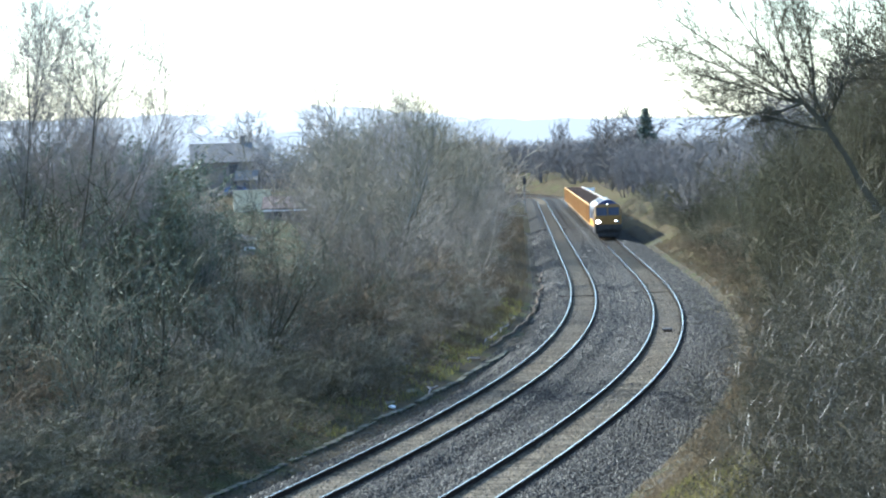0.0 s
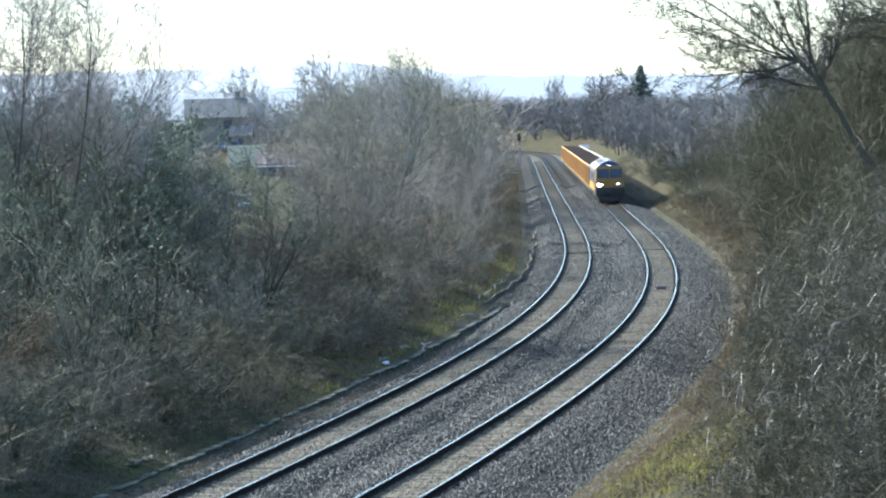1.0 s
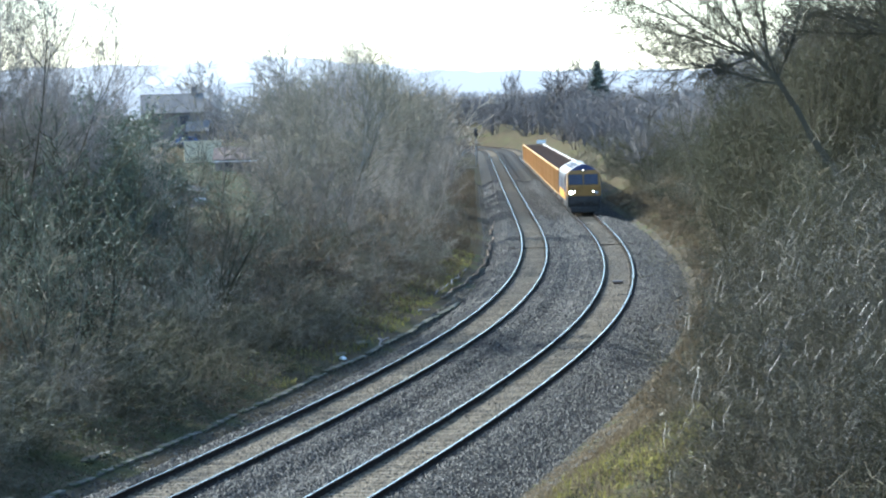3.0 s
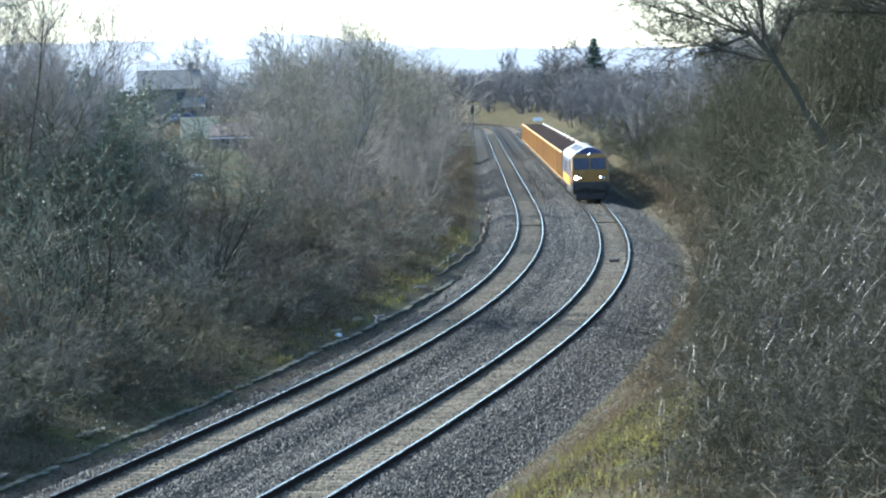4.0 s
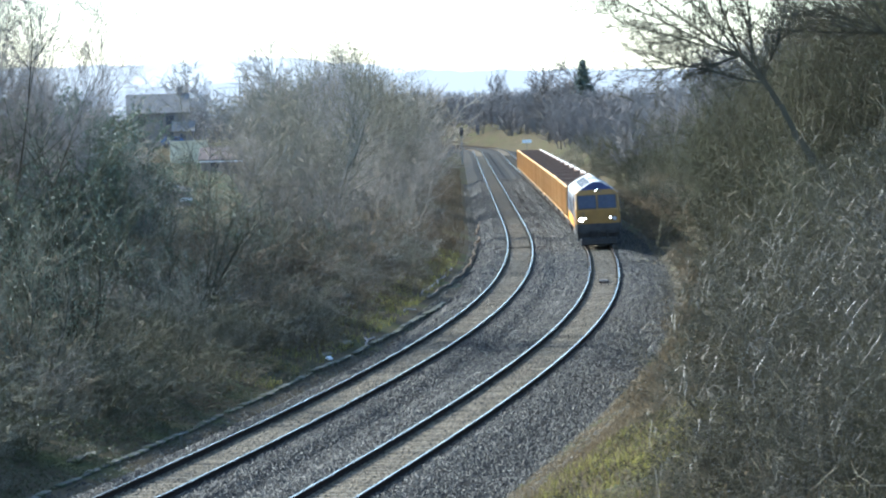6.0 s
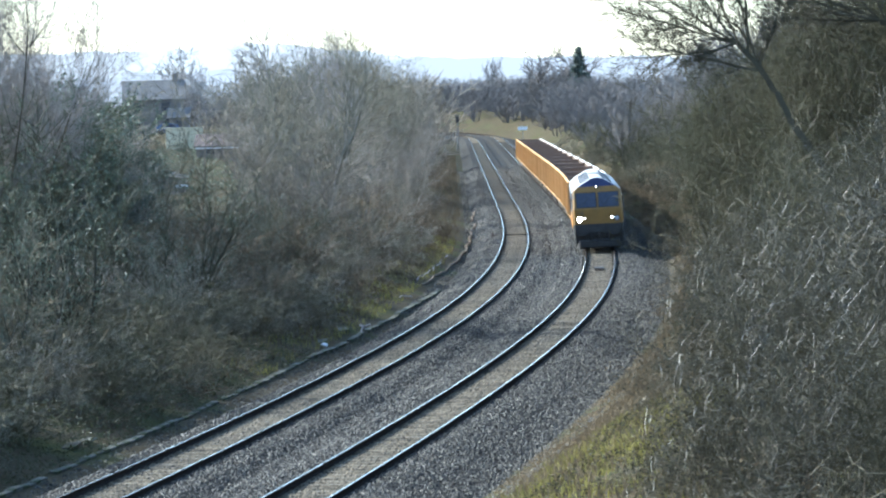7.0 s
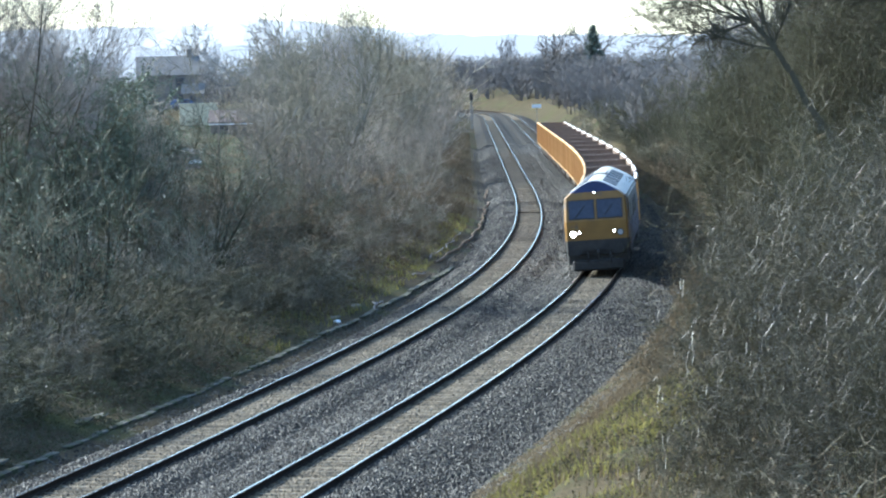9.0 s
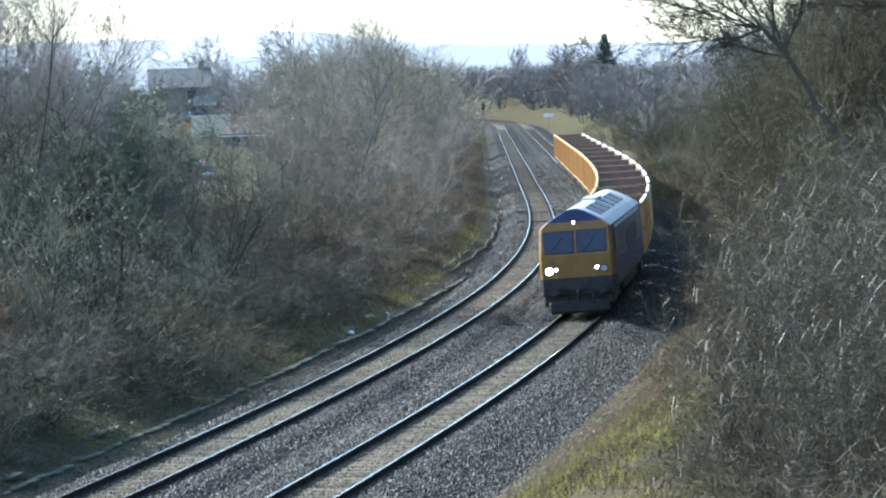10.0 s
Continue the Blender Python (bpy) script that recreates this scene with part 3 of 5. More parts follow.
def leaves(rng, segs, per, size, droop=0.3):
    """Small bent leaf blades along the thinnest bars."""
    verts, faces = [], []
    for a, b, *rest in segs:
        for _ in range(per if isinstance(per, int) else (1 if rng.random() < per else 0)):
            c = a.lerp(b, rng.random()) + Vector((rng.gauss(0, 0.06), rng.gauss(0, 0.06), rng.gauss(0, 0.05)))
            x = Vector((rng.gauss(0, 1), rng.gauss(0, 1), rng.gauss(0, 0.6))).normalized() * size * rng.uniform(0.6, 1.4)
            y = x.cross(Vector((rng.gauss(0, 1), rng.gauss(0, 1), rng.gauss(0, 1)))).normalized() * x.length * 0.45
            dip = Vector((0, 0, -droop * x.length))
            k = len(verts)
            verts += [c - x + dip, c - y, c + x + dip, c + y]
            faces.append((k, k + 1, k + 2, k + 3))
    return verts, faces


def plant(name, seed, spec, stems, label, category, wood, twig, leaf=None, per=0, size=0.05):
    """A plant: its trunk or stems in one part, the twigs of its crown in another, leaves in a third. Returns it and its height."""
    rng = random.Random(seed)
    segs = []
    starts = stems(rng)
    for p, d, length, r in starts:
        grow(rng, segs, Vector(p), Vector(d).normalized(), length, r, 0, spec)
    ob = tagged(empty(name), label, category)
    split = spec.get("split", 1)
    thick, thin = [s for s in segs if s[4] < split], [s for s in segs if s[4] >= split]
    if len(starts) == 1:
        mesh_object("trunk", *bars(thick), wood, ob)
    else:
        tagged(mesh_object("brushwood", *bars(thick), wood, ob), kind="stuff")
    tagged(mesh_object("crown", *bars(thin), twig, ob), kind="stuff")
    if leaf is not None:
        last = max(s[4] for s in segs)
        tagged(mesh_object("foliage", *leaves(rng, [s for s in segs if s[4] == last], per, size), leaf, ob), kind="stuff")
    tops = sorted(s[1].z for s in segs)
    HEIGHTS[ob.name] = tops[int(len(tops) * 0.985)]
    reach = sorted(math.hypot(s[1].x, s[1].y) for s in segs)
    REACH[ob.name] = reach[int(len(reach) * 0.93)]
    return ob


HEIGHTS, REACH = {}, {}
FAN = dict(joints=(7, 5, 4, 2), kids=(2, 3, 3), bare=(0.3, 0.15, 0.1), ratio=(0.48, 0.5, 0.5), wide=(0.55, 0.6, 0.65), bend=(0.05, 0.10, 0.15, 0.2),
           lift=(0.04, 0.12, 0.10, 0.06), least=0.007, split=2)
THICKET = dict(joints=(4, 3, 2), kids=(2, 3), bare=(0.15, 0.1), ratio=(0.42, 0.5), wide=(0.5, 0.6), bend=(0.10, 0.18, 0.22), lift=(0.06, 0.10, 0.07), least=0.0135)
THICKET_FINE = dict(joints=(5, 4, 3), kids=(3, 3), bare=(0.22, 0.1), ratio=(0.4, 0.5), wide=(0.65, 0.75), bend=(0.10, 0.18, 0.22), lift=(0.05, 0.05, 0.04), least=0.0095)
DENSE = dict(joints=(5, 4, 3), kids=(3, 3), bare=(0.15, 0.05), ratio=(0.4, 0.5), wide=(0.75, 0.85), bend=(0.14, 0.2, 0.25), lift=(0.04, 0.03, 0.02), least=0.0062)
DISTANT = dict(joints=(5, 4, 3), kids=(3, 3), bare=(0.2, 0.0), ratio=(0.45, 0.5), wide=(0.6, 0.6), bend=(0.10, 0.18, 0.22), lift=(0.06, 0.08, 0.05), least=0.035)
FAR = dict(joints=(3, 2, 2), kids=(2, 2), bare=(0.2, 0.0), ratio=(0.45, 0.55), wide=(0.5, 0.6), bend=(0.10, 0.18, 0.22), lift=(0.06, 0.10, 0.07), least=0.036)
SHRUB = dict(joints=(4, 3, 2), kids=(2, 2), bare=(0.1, 0.0), ratio=(0.45, 0.55), wide=(0.7, 0.75), bend=(0.16, 0.22, 0.25), lift=(0.03, 0.02, 0.0), least=0.011)
TANGLE = dict(joints=(5, 4, 2), kids=(3, 3), bare=(0.1, 0.0), ratio=(0.46, 0.5), wide=(0.7, 0.75), bend=(0.16, 0.22, 0.25), lift=(0.03, 0.02, 0.0), least=0.0042)
BRAMBLE = dict(joints=(4, 2), kids=(2,), bare=(0.1,), ratio=(0.4,), wide=(0.8,), bend=(0.15, 0.3), lift=(-0.16, -0.05), least=0.007)


def many(count, spread, height, r, out=0.35):
    def stems(rng):
        made = []
        for _ in range(count):
            a_, q = rng.uniform(0, 2 * math.pi), math.sqrt(rng.random()) * spread
            p = (math.cos(a_) * q, math.sin(a_) * q, -0.2)
            made.append((p, (math.cos(a_) * out * rng.random() + rng.gauss(0, 0.1), math.sin(a_) * out * rng.random() + rng.gauss(0, 0.1), 1), height * rng.uniform(0.55, 1.0), r * rng.uniform(0.6, 1.2)))
        return made
    return stems


# prototypes: the first of their kind, placed like the copies
thick_near = [plant("thicket_tree", 20 + i, THICKET, many(8, 1.0, 8.0, 0.06, 0.35), "multi-stemmed winter tree hung with dark ivy leaves", "tree",
                    M_BARK, M_TWIG_OLIVE if i % 2 else M_TWIG, M_IVY, 2, 0.06) for i in range(3)]
thick_left = [plant("thicket_tree", 25 + i, THICKET_FINE, many(6, 1.1, 8.0, 0.055, 0.45), "bare grey-brown multi-stemmed tree in winter", "tree",
                    M_TWIG_MID, (M_TWIG_MID, M_TWIG, M_TWIG_MID)[i]) for i in range(3)]
thick_right = [plant("thicket_tree", 30 + i, DENSE, many(7, 1.0, 8.0, 0.03, 0.45), "bare olive-brown multi-stemmed tree in winter", "tree",
                     M_BARK, M_TWIG_OLIVE, M_OLIVE_LEAF, 1, 0.032) for i in range(3)]
shrub_left = [plant("shrub", 40 + i, SHRUB, many(11, 0.7, 3.6, 0.03, 0.9), "leafless tangled shrub with grey-brown twigs", "shrub",
                    M_TWIG, (M_TWIG, M_TWIG_MID, M_TWIG_RED)[i % 3], M_OLIVE_LEAF if i % 2 else M_LEAF, 1, 0.035) for i in range(4)]
shrub_right = [plant("thorn_bush", 50 + i, TANGLE, many(11, 0.7, 3.6, 0.013, 0.9), "tangled olive thorn bush with mossy twigs and small leaves", "bush",
                     M_BARK, (M_LIT_TWIG, M_TWIG_OLIVE, M_TWIG_OLIVE, M_LIT_TWIG)[i % 4], M_DARK_LEAF, 2, 0.024) for i in range(4)]
shrub_far = [plant("bank_bush", 55 + i, SHRUB, many(11, 0.7, 3.6, 0.03, 0.9), "leafless olive-brown bush on the bank", "bush",
                   M_TWIG, M_TWIG_OLIVE if i else M_TWIG, M_OLIVE_LEAF, 1, 0.035) for i in range(2)]
brambles = [plant("bramble", 60 + i, BRAMBLE, many(34, 0.9, 1.9, 0.009, 1.0), "low bramble mound with dull small leaves", "bramble",
                  M_TWIG_RED, M_TWIG, M_LEAF if i % 2 else M_DRYLEAF, 1, 0.035) for i in range(3)]
ARCH = dict(joints=(8, 5, 3), kids=(1, 2), bare=(0.2, 0.1), ratio=(0.5, 0.45), wide=(0.45, 0.5), bend=(0.06, 0.1, 0.16), lift=(-0.025, 0.01, 0.0), least=0.0055)
saplings = [plant("sapling", 70 + i, ARCH, many(5, 0.6, 4.6, 0.016, 1.0), "bare arching sapling on the bank, thin lit branches", "shrub",
                  M_BARK, M_LIT_TWIG if i == 0 else M_TWIG_OLIVE) for i in range(3)]
hedge = [plant("hedge_tree", 35 + i, DENSE, many(7, 1.2, 8.0, 0.03, 0.5), "dense tangled tree with dark twigs and small dull leaves", "tree",
               M_BARK, M_TWIG_OLIVE, M_DARK_LEAF if i % 2 else M_OLIVE_LEAF, 1, 0.026) for i in range(3)]
weeds = [plant("dead_weeds", 65 + i, BRAMBLE, many(40, 0.8, 1.1, 0.008, 0.6), "clump of dead brown weeds and stalks on the verge", "weeds",
               M_TWIG_RED, M_DRYLEAF, M_DRYLEAF if i else M_LEAF, 1, 0.03) for i in range(2)]
used = set()


def spot(proto, x, y, height, turn, wide, sink=0.1):
    k = height / HEIGHTS[proto.name]
    return pose(x, y, float(height_at(x, y)) - sink, 0, 0, turn) @ Matrix.Diagonal((k * wide, k * wide, k, 1))


def put(proto, x, y, height, turn, wide=1.0):
    """Places a prototype, or a copy of it once it stands."""
    m = spot(proto, x, y, height, turn, wide)
    if proto.name in used:
        return copy_thing(proto, m)
    used.add(proto.name)
    proto.matrix_basis = m
    return proto


# how high growth stands against the sky, by direction from the viewpoint (x / y, rise / distance)
CAP_U = (-0.16, -0.090, -0.078, -0.074, -0.054, -0.050, -0.040, -0.022, -0.006, 0.004, 0.008, 0.020, 0.045, 0.062, 0.068, 0.079, 0.090, 0.107, 0.125)
CAP_E = (0.011, 0.009, 0.008, -0.022, -0.024, 0.008, 0.013, 0.014, 0.0115, 0.008, 0.005, 0.005, 0.005, 0.006, 0.006, 0.009, 0.018, 0.027, 0.032)
# on the near right bank growth stays low beside the track
LOW_U = (0.0, 0.045, 0.056, 0.062, 0.067, 0.072, 0.077, 0.082)
LOW_E = (-0.18, -0.108, -0.089, -0.072, -0.057, -0.045, -0.015, 0.012)
rng = random.Random(11)


def scatter(count, s_range, off_range, h_range, near=1.6, wide=(0.8, 1.25), trees=None, low=None, tiny=None):
    """Fills a strip beside the line; nearer ground gets more. Crowns keep clear of the cess."""
    side = off_range[0] > 0
    for _ in range(count):
        s = s_range[0] + (s_range[1] - s_range[0]) * rng.random() ** near
        off = rng.uniform(*off_range)
        p = on_line(s, off)
        z0 = float(height_at(p.x, p.y))
        w, h = rng.uniform(*wide), rng.uniform(*h_range)
        turn, pick = rng.uniform(0, 360), rng.random()
        if side and p.y < 92:
            h = min(h, 2.9)
        for _try in range(8):
            kind = (tiny or brambles) if h < 1.8 else low or (shrub_right if side else shrub_left) if h < 4.6 else trees or (thick_right if side else thick_left)
            proto = kind[int(pick * len(kind))]
            reach = REACH[proto.name] * w * h / HEIGHTS[proto.name]
            u = p.x / p.y
            edge = 0.6 * reach / p.y
            top = EYE.z + p.y * float(min(np.interp(u - edge, CAP_U, CAP_E), np.interp(u + edge, CAP_U, CAP_E))) - z0
            if side and p.y < 170:
                top = min(top, EYE.z + p.y * float(np.interp((p.x - 1.15 * reach) / p.y, LOW_U, LOW_E)) - z0)
            free = (off - 9.3) if side else (-3.7 - off)
            if h <= top and reach <= free + 0.3:
                put(proto, p.x, p.y, h, turn, w)
                break
            h *= 0.8
            if h < 0.5:
                break


# left of the line
scatter(90, (-4, 120), (-7.2, -4.3), (0.5, 1.7), 1.2, (0.8, 1.3))
scatter(80, (-6, 75), (-8.8, -5.2), (1.9, 3.0), 1.0, (1.0, 1.4), low=shrub_far)
scatter(45, (110, 330), (-8.5, -5.2), (0.8, 3.0), 1.1, (0.8, 1.2))
scatter(70, (-8, 34), (-12, -5.6), (1.0, 2.8), 1.0, (1.0, 1.4))
scatter(100, (4, 150), (-13, -6.2), (1.8, 4.2), 1.3, (0.9, 1.3))
scatter(75, (4, 130), (-27, -8), (4.5, 9.5), 1.3, trees=thick_near)
scatter(50, (45, 110), (-27, -13), (6.0, 10.5), 1.0, trees=thick_near)
ivied = plant("ivy_tree", 91, THICKET, many(8, 1.0, 8.0, 0.06, 0.35), "tree smothered in dull dark green ivy", "tree", M_BARK, M_TWIG_OLIVE, M_IVY, 11, 0.075)
for i, (x, y, h) in enumerate(((-16.6, 160, 8.0), (-18.0, 166, 8.6), (-15.6, 150, 7.6), (-16.6, 144, 8.0), (-18.6, 154, 8.6),
                                (-15.0, 156, 7.4), (-15.6, 164, 7.4), (-15.0, 149, 6.4), (-19.8, 145, 8.2), (-18.2, 138, 7.2), (-20.4, 152, 8.4))):
    put(ivied, x, y, h, 70 * i + 20, 1.15)
scatter(85, (85, 270), (-24, -6.5), (5.0, 13.0), 1.2)
scatter(95, (62, 160), (-15, -5.4), (2.2, 4.6), 1.0, (1.0, 1.4))
scatter(70, (150, 340), (-42, -9), (0.8, 3.4), 1.0, (1.0, 1.5))
# Added trees, many past the view's left edge, to shade the left track.
scatter(30, (-34, 45), (-21, -8), (5.5, 9.0), 1.0, trees=thick_near)
# right of the line
for i in range(75):  # the dense growth that closes the view on the near bank
    y = rng.uniform(107, 150)
    u = rng.uniform(0.092, 0.15)
    z0 = float(height_at(u * y, y))
    w, proto = rng.uniform(0.65, 0.9), hedge[rng.randrange(3)]
    h = 9.0
    while h > 2 and z0 + h > EYE.z + y * float(np.interp(u - 0.9 * REACH[proto.name] * w * h / HEIGHTS[proto.name] / y, CAP_U, CAP_E)):
        h *= 0.94
    h, turn = h * rng.uniform(0.85, 1.0), rng.uniform(0, 360)
    if i % 5 != 4:
        put(proto, u * y, y, h, turn, w)
scatter(110, (-30, 8), (11.0, 26), (0.5, 1.8), 0.8, (0.9, 1.4))
scatter(50, (0, 200), (10.2, 12.5), (0.6, 1.6), 1.2, (0.8, 1.2))
scatter(110, (-16, 100), (11.4, 26), (1.4, 5.0), 1.5)
scatter(90, (-24, 70), (10.6, 19), (1.9, 4.0), 1.0)
scatter(130, (20, 230), (9.5, 12.2), (0.4, 1.3), 1.0, (1.0, 1.6), tiny=weeds)
scatter(60, (6, 110), (13.5, 27), (5.0, 13.0), 1.2)
scatter(100, (80, 420), (10.4, 15), (1.4, 5.0), 1.1, low=shrub_far)
scatter(70, (80, 330), (12.0, 30), (5.0, 11.0), 1.1)


for i, s, off, h in ((0, 4, 14.5, 1.6), (1, 8, 15.5, 2.2), (2, 12, 16.2, 2.6), (0, 15, 14.6, 1.8), (1, 20, 15.8, 2.6), (0, 24, 17.0, 3.2), (2, 28, 15.4, 2.6), (1, 6, 18.5, 2.6), (0, 13, 19.0, 3.4),
                     (2, 19, 19.5, 3.8), (1, 27, 19.0, 3.8), (0, 33, 16.6, 3.4), (2, 36, 18.6, 4.4), (1, 44, 17.0, 4.4), (0, 50, 18.0, 5.0), (2, 9, 21.5, 3.6), (1, 0, 17.0, 1.8), (0, -4, 19.0, 2.0)):
    p = on_line(s, off)
    reach = REACH[saplings[i].name] * 1.1 * h / HEIGHTS[saplings[i].name]
    top = EYE.z + p.y * float(np.interp((p.x - reach) / p.y, LOW_U, LOW_E)) - float(height_at(p.x, p.y))
    if top > 0.6:
        put(saplings[i], p.x, p.y, min(h, top), 47 * s, 1.1)


def wood(name, label, material, places, seed):
    """A far belt of bare trees as one object: many low-detail trees of one kind joined."""
    r = random.Random(seed)
    protos = []
    for _ in range(3):
        segs = []
        for p, d, length, rad in many(7, 1.0, 8.0, 0.09, 0.4)(r):
            grow(r, segs, Vector(p), Vector(d).normalized(), length, rad, 0, FAR)
        v, f = bars(segs)
        protos.append((v / np.array([1, 1, v[:, 2].max()]), f))
    verts, faces, k = [], [], 0
    for x, y, h, wide in places:
        v, f = r.choice(protos)
        a_ = r.uniform(0, 2 * math.pi)
        c, s_ = math.cos(a_) * wide * h / 8, math.sin(a_) * wide * h / 8
        verts.append(np.c_[x + v[:, 0] * c - v[:, 1] * s_, y + v[:, 0] * s_ + v[:, 1] * c, float(height_at(x, y)) + v[:, 2] * h])
        faces += [[j + k for j in q] for q in f]
        k += len(v)
    return tagged(mesh_object(name, np.concatenate(verts), faces, material), label, "woodland", kind="stuff")


def belt(count, y_range, u_range, rise, low, wide):
    """Places for a far belt, clear of the line."""
    out = []
    while len(out) < count:
        y = rng.uniform(*y_range)
        u = rng.uniform(*u_range)
        off = float(offset_of(np.array(u * y), np.array(y))[0])
        if -7.5 < off < 12.5 and y < 980:
            continue
        e = float(np.interp(u, CAP_U, CAP_E)) if rise is None else rise
        top = EYE.z + y * e - float(height_at(u * y, y))
        if top > 1.5:
            out.append((u * y, y, top * rng.uniform(low, 1.0), rng.uniform(*wide)))
    return out


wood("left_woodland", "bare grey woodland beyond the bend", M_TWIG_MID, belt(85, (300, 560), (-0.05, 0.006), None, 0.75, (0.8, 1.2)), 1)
wood("right_woodland", "bare brown woodland beside the straight", M_TWIG_FAR, belt(75, (300, 600), (0.028, 0.13), None, 0.7, (0.8, 1.2)), 2)
wood("far_woodland", "distant bare woodland across the end of the line", M_TWIG_FAR, belt(170, (640, 1100), (-0.16, 0.15), 0.0052, 0.75, (1.1, 1.7)), 3)

wood("line_end_woodland", "bare brown woodland where the line bends away", M_TWIG_FAR, belt(120, (700, 920), (-0.02, 0.05), 0.0055, 0.8, (1.0, 1.5)) + belt(60, (480, 700), (0.031, 0.062), 0.0055, 0.75, (0.9, 1.3)), 4)

# tall single trees
fans = [plant("tall_tree", 80 + i, FAN, many(4, 0.7, 12.0, 0.05, 0.5), "tall bare tree with upright fine branches", "tree", M_BARK, M_TWIG_PALE) for i in range(2)]
for i, x, y, h, turn in ((0, -19.6, 133, 17.0, 20), (1, -17.4, 138, 14.5, 200), (0, -22.0, 128, 16.5, 140), (1, -14.9, 146, 8.6, 80), (1, -4.2, 230, 11.2, 30)):
    put(fans[i], x, y, h, turn, 0.7 if x > -15 else 0.92)
distant = plant("distant_tree", 97, DISTANT, many(5, 0.7, 8.5, 0.13, 0.5), "round-headed bare tree seen far off", "tree", M_BARK, M_TWIG_FAR)
for x, y, h, turn, wide in ((23.4, 598, 11.4, 60, 1.15), (25.6, 606, 10.2, 110, 1.1), (20.7, 905, 9.6, 0, 0.5)):
    put(distant, x, y, h, turn, wide)
# Paler copy of the distant tree, with haze painted into its twigs.
hazy = plant("distant_tree", 98, DISTANT, many(6, 0.7, 8.5, 0.11, 0.5), "pale round-headed bare tree on the skyline", "tree", M_TWIG_PALE, M_TWIG_PALE)
for x, y, h, turn, wide in ((-57, 900, 16.0, 10, 0.9), (-60.5, 905, 13.6, 100, 0.9), (-28.2, 640, 12.0, 45, 0.8)):
    put(hazy, x, y, h, turn, wide)
reach_up = [plant("tall_tree", 86 + i, FAN, many(4, 0.8, 12.0, 0.06, 0.6), "bare dark tree with fine spreading branches", "tree", M_BARK, M_TWIG_OLIVE) for i in range(2)]
for i, x, y, h, turn in ((1, 14.6, 116, 11.6, 70), (0, 17.4, 110, 12.0, 130), (1, 16.4, 121, 12.6, 190)):
    put(reach_up[i], x, y, h, turn, 1.1)
for i, x, y, h in ((0, 12.4, 97, 4.8), (1, 13.6, 95, 5.6), (2, 14.6, 98, 6.2), (1, 15.6, 94, 6.0)):
    put(thick_right[i], x, y, h, 50 * i)


def leaning_tree(x, y, fork, seed, fan, fine=2):
    """A trunk leaning out over the bank to a fork, and a wide fan of limbs from it."""
    r = random.Random(seed)
    ob = tagged(empty("leaning_tree"), "bare tree leaning over the bank with fanned dark branches", "tree")
    base = Vector((x, y, float(height_at(x, y)) - 0.3))
    segs, limbs = [], []
    p = base
    for i in range(8):
        q = base.lerp(fork, (i + 1) / 8) + Vector((0.12 * math.sin(i * 1.3), 0.1 * math.sin(i * 2.1), 0.5 * math.sin((i + 1) / 8 * math.pi)))
        segs.append((p, q, 0.17 - 0.011 * i, 0.17 - 0.011 * (i + 1), 0))
        p = q
    spec = dict(joints=(10, 6, 4, 2), kids=(2, fine, 1), bare=(0.12, 0.15, 0.2), ratio=(0.36, 0.42, 0.5), wide=(0.55, 0.6, 0.65), bend=(0.06, 0.11, 0.16, 0.2), lift=(0.03, 0.05, 0.05, 0.04), least=0.0058)
    for a_, length, start in fan:
        at = base.lerp(fork, start) + Vector((0, 0, 0.5 * math.sin(start * math.pi)))
        grow(r, limbs, at, Vector((-math.cos(radians(a_)), r.uniform(-0.35, 0.35), math.sin(radians(a_)))).normalized(), length, 0.045, 0, spec)
    mesh_object("trunk", *bars(segs), M_BARK, ob)
    tagged(mesh_object("crown", *bars(limbs), M_BARK, ob), kind="stuff")


leaning_tree(14.4, 104, Vector((9.9, 104, 10.0)), 17, ((-14, 3.6, 1.0), (4, 4.4, 1.0), (20, 5.0, 1.0), (34, 5.4, 1.0), (50, 5.6, 1.0), (68, 5.4, 0.97), (88, 5.0, 0.92), (12, 4.4, 0.86), (108, 4.6, 0.86), (60, 4.8, 0.78)))
leaning_tree(20.5, 106, Vector((14.6, 106, 10.6)), 23, ((-6, 4.2, 1.0), (10, 5.2, 1.0), (24, 5.6, 1.0), (42, 5.6, 1.0), (66, 5.2, 0.95), (95, 4.4, 0.85)), 1)


def conifer(x, y, height):
    """A narrow evergreen: a trunk with whorls of drooping needle sprays."""
    r = random.Random(4)
    ob = tagged(empty("conifer"), "dark narrow evergreen conifer above the bare wood", "tree")
    bm = bmesh.new()
    tube(bm, (0, 0, -0.3), (0, 0, height), 0.22, 0.03, 8)
    part("trunk", bm, M_BARK, ob)
    segs = []
    for i in range(150):
        f = (i + 0.5) / 150
        z = height * (0.12 + 0.88 * f)
        reach = 3.3 * (1 - f) ** 0.75 * r.uniform(0.7, 1.15) + 0.12
        a_ = r.uniform(0, 2 * math.pi)
        tip = Vector((math.cos(a_) * reach, math.sin(a_) * reach, z - 0.15 * reach + 0.25))
        mid = Vector((math.cos(a_) * reach * 0.5, math.sin(a_) * reach * 0.5, z + 0.05))
        segs += [(Vector((0, 0, z)), mid, 0.03, 0.02, 0), (mid, tip, 0.02, 0.01, 1)]
    tagged(mesh_object("branches", *bars(segs), M_BARK, ob), kind="stuff")
    tagged(mesh_object("needles", *leaves(r, segs, 12, 0.34, 0.5), M_NEEDLE, ob), kind="stuff")
    ob.matrix_basis = pose(x, y, float(height_at(x, y)))
    return ob


conifer(29.1, 600, 12.6)


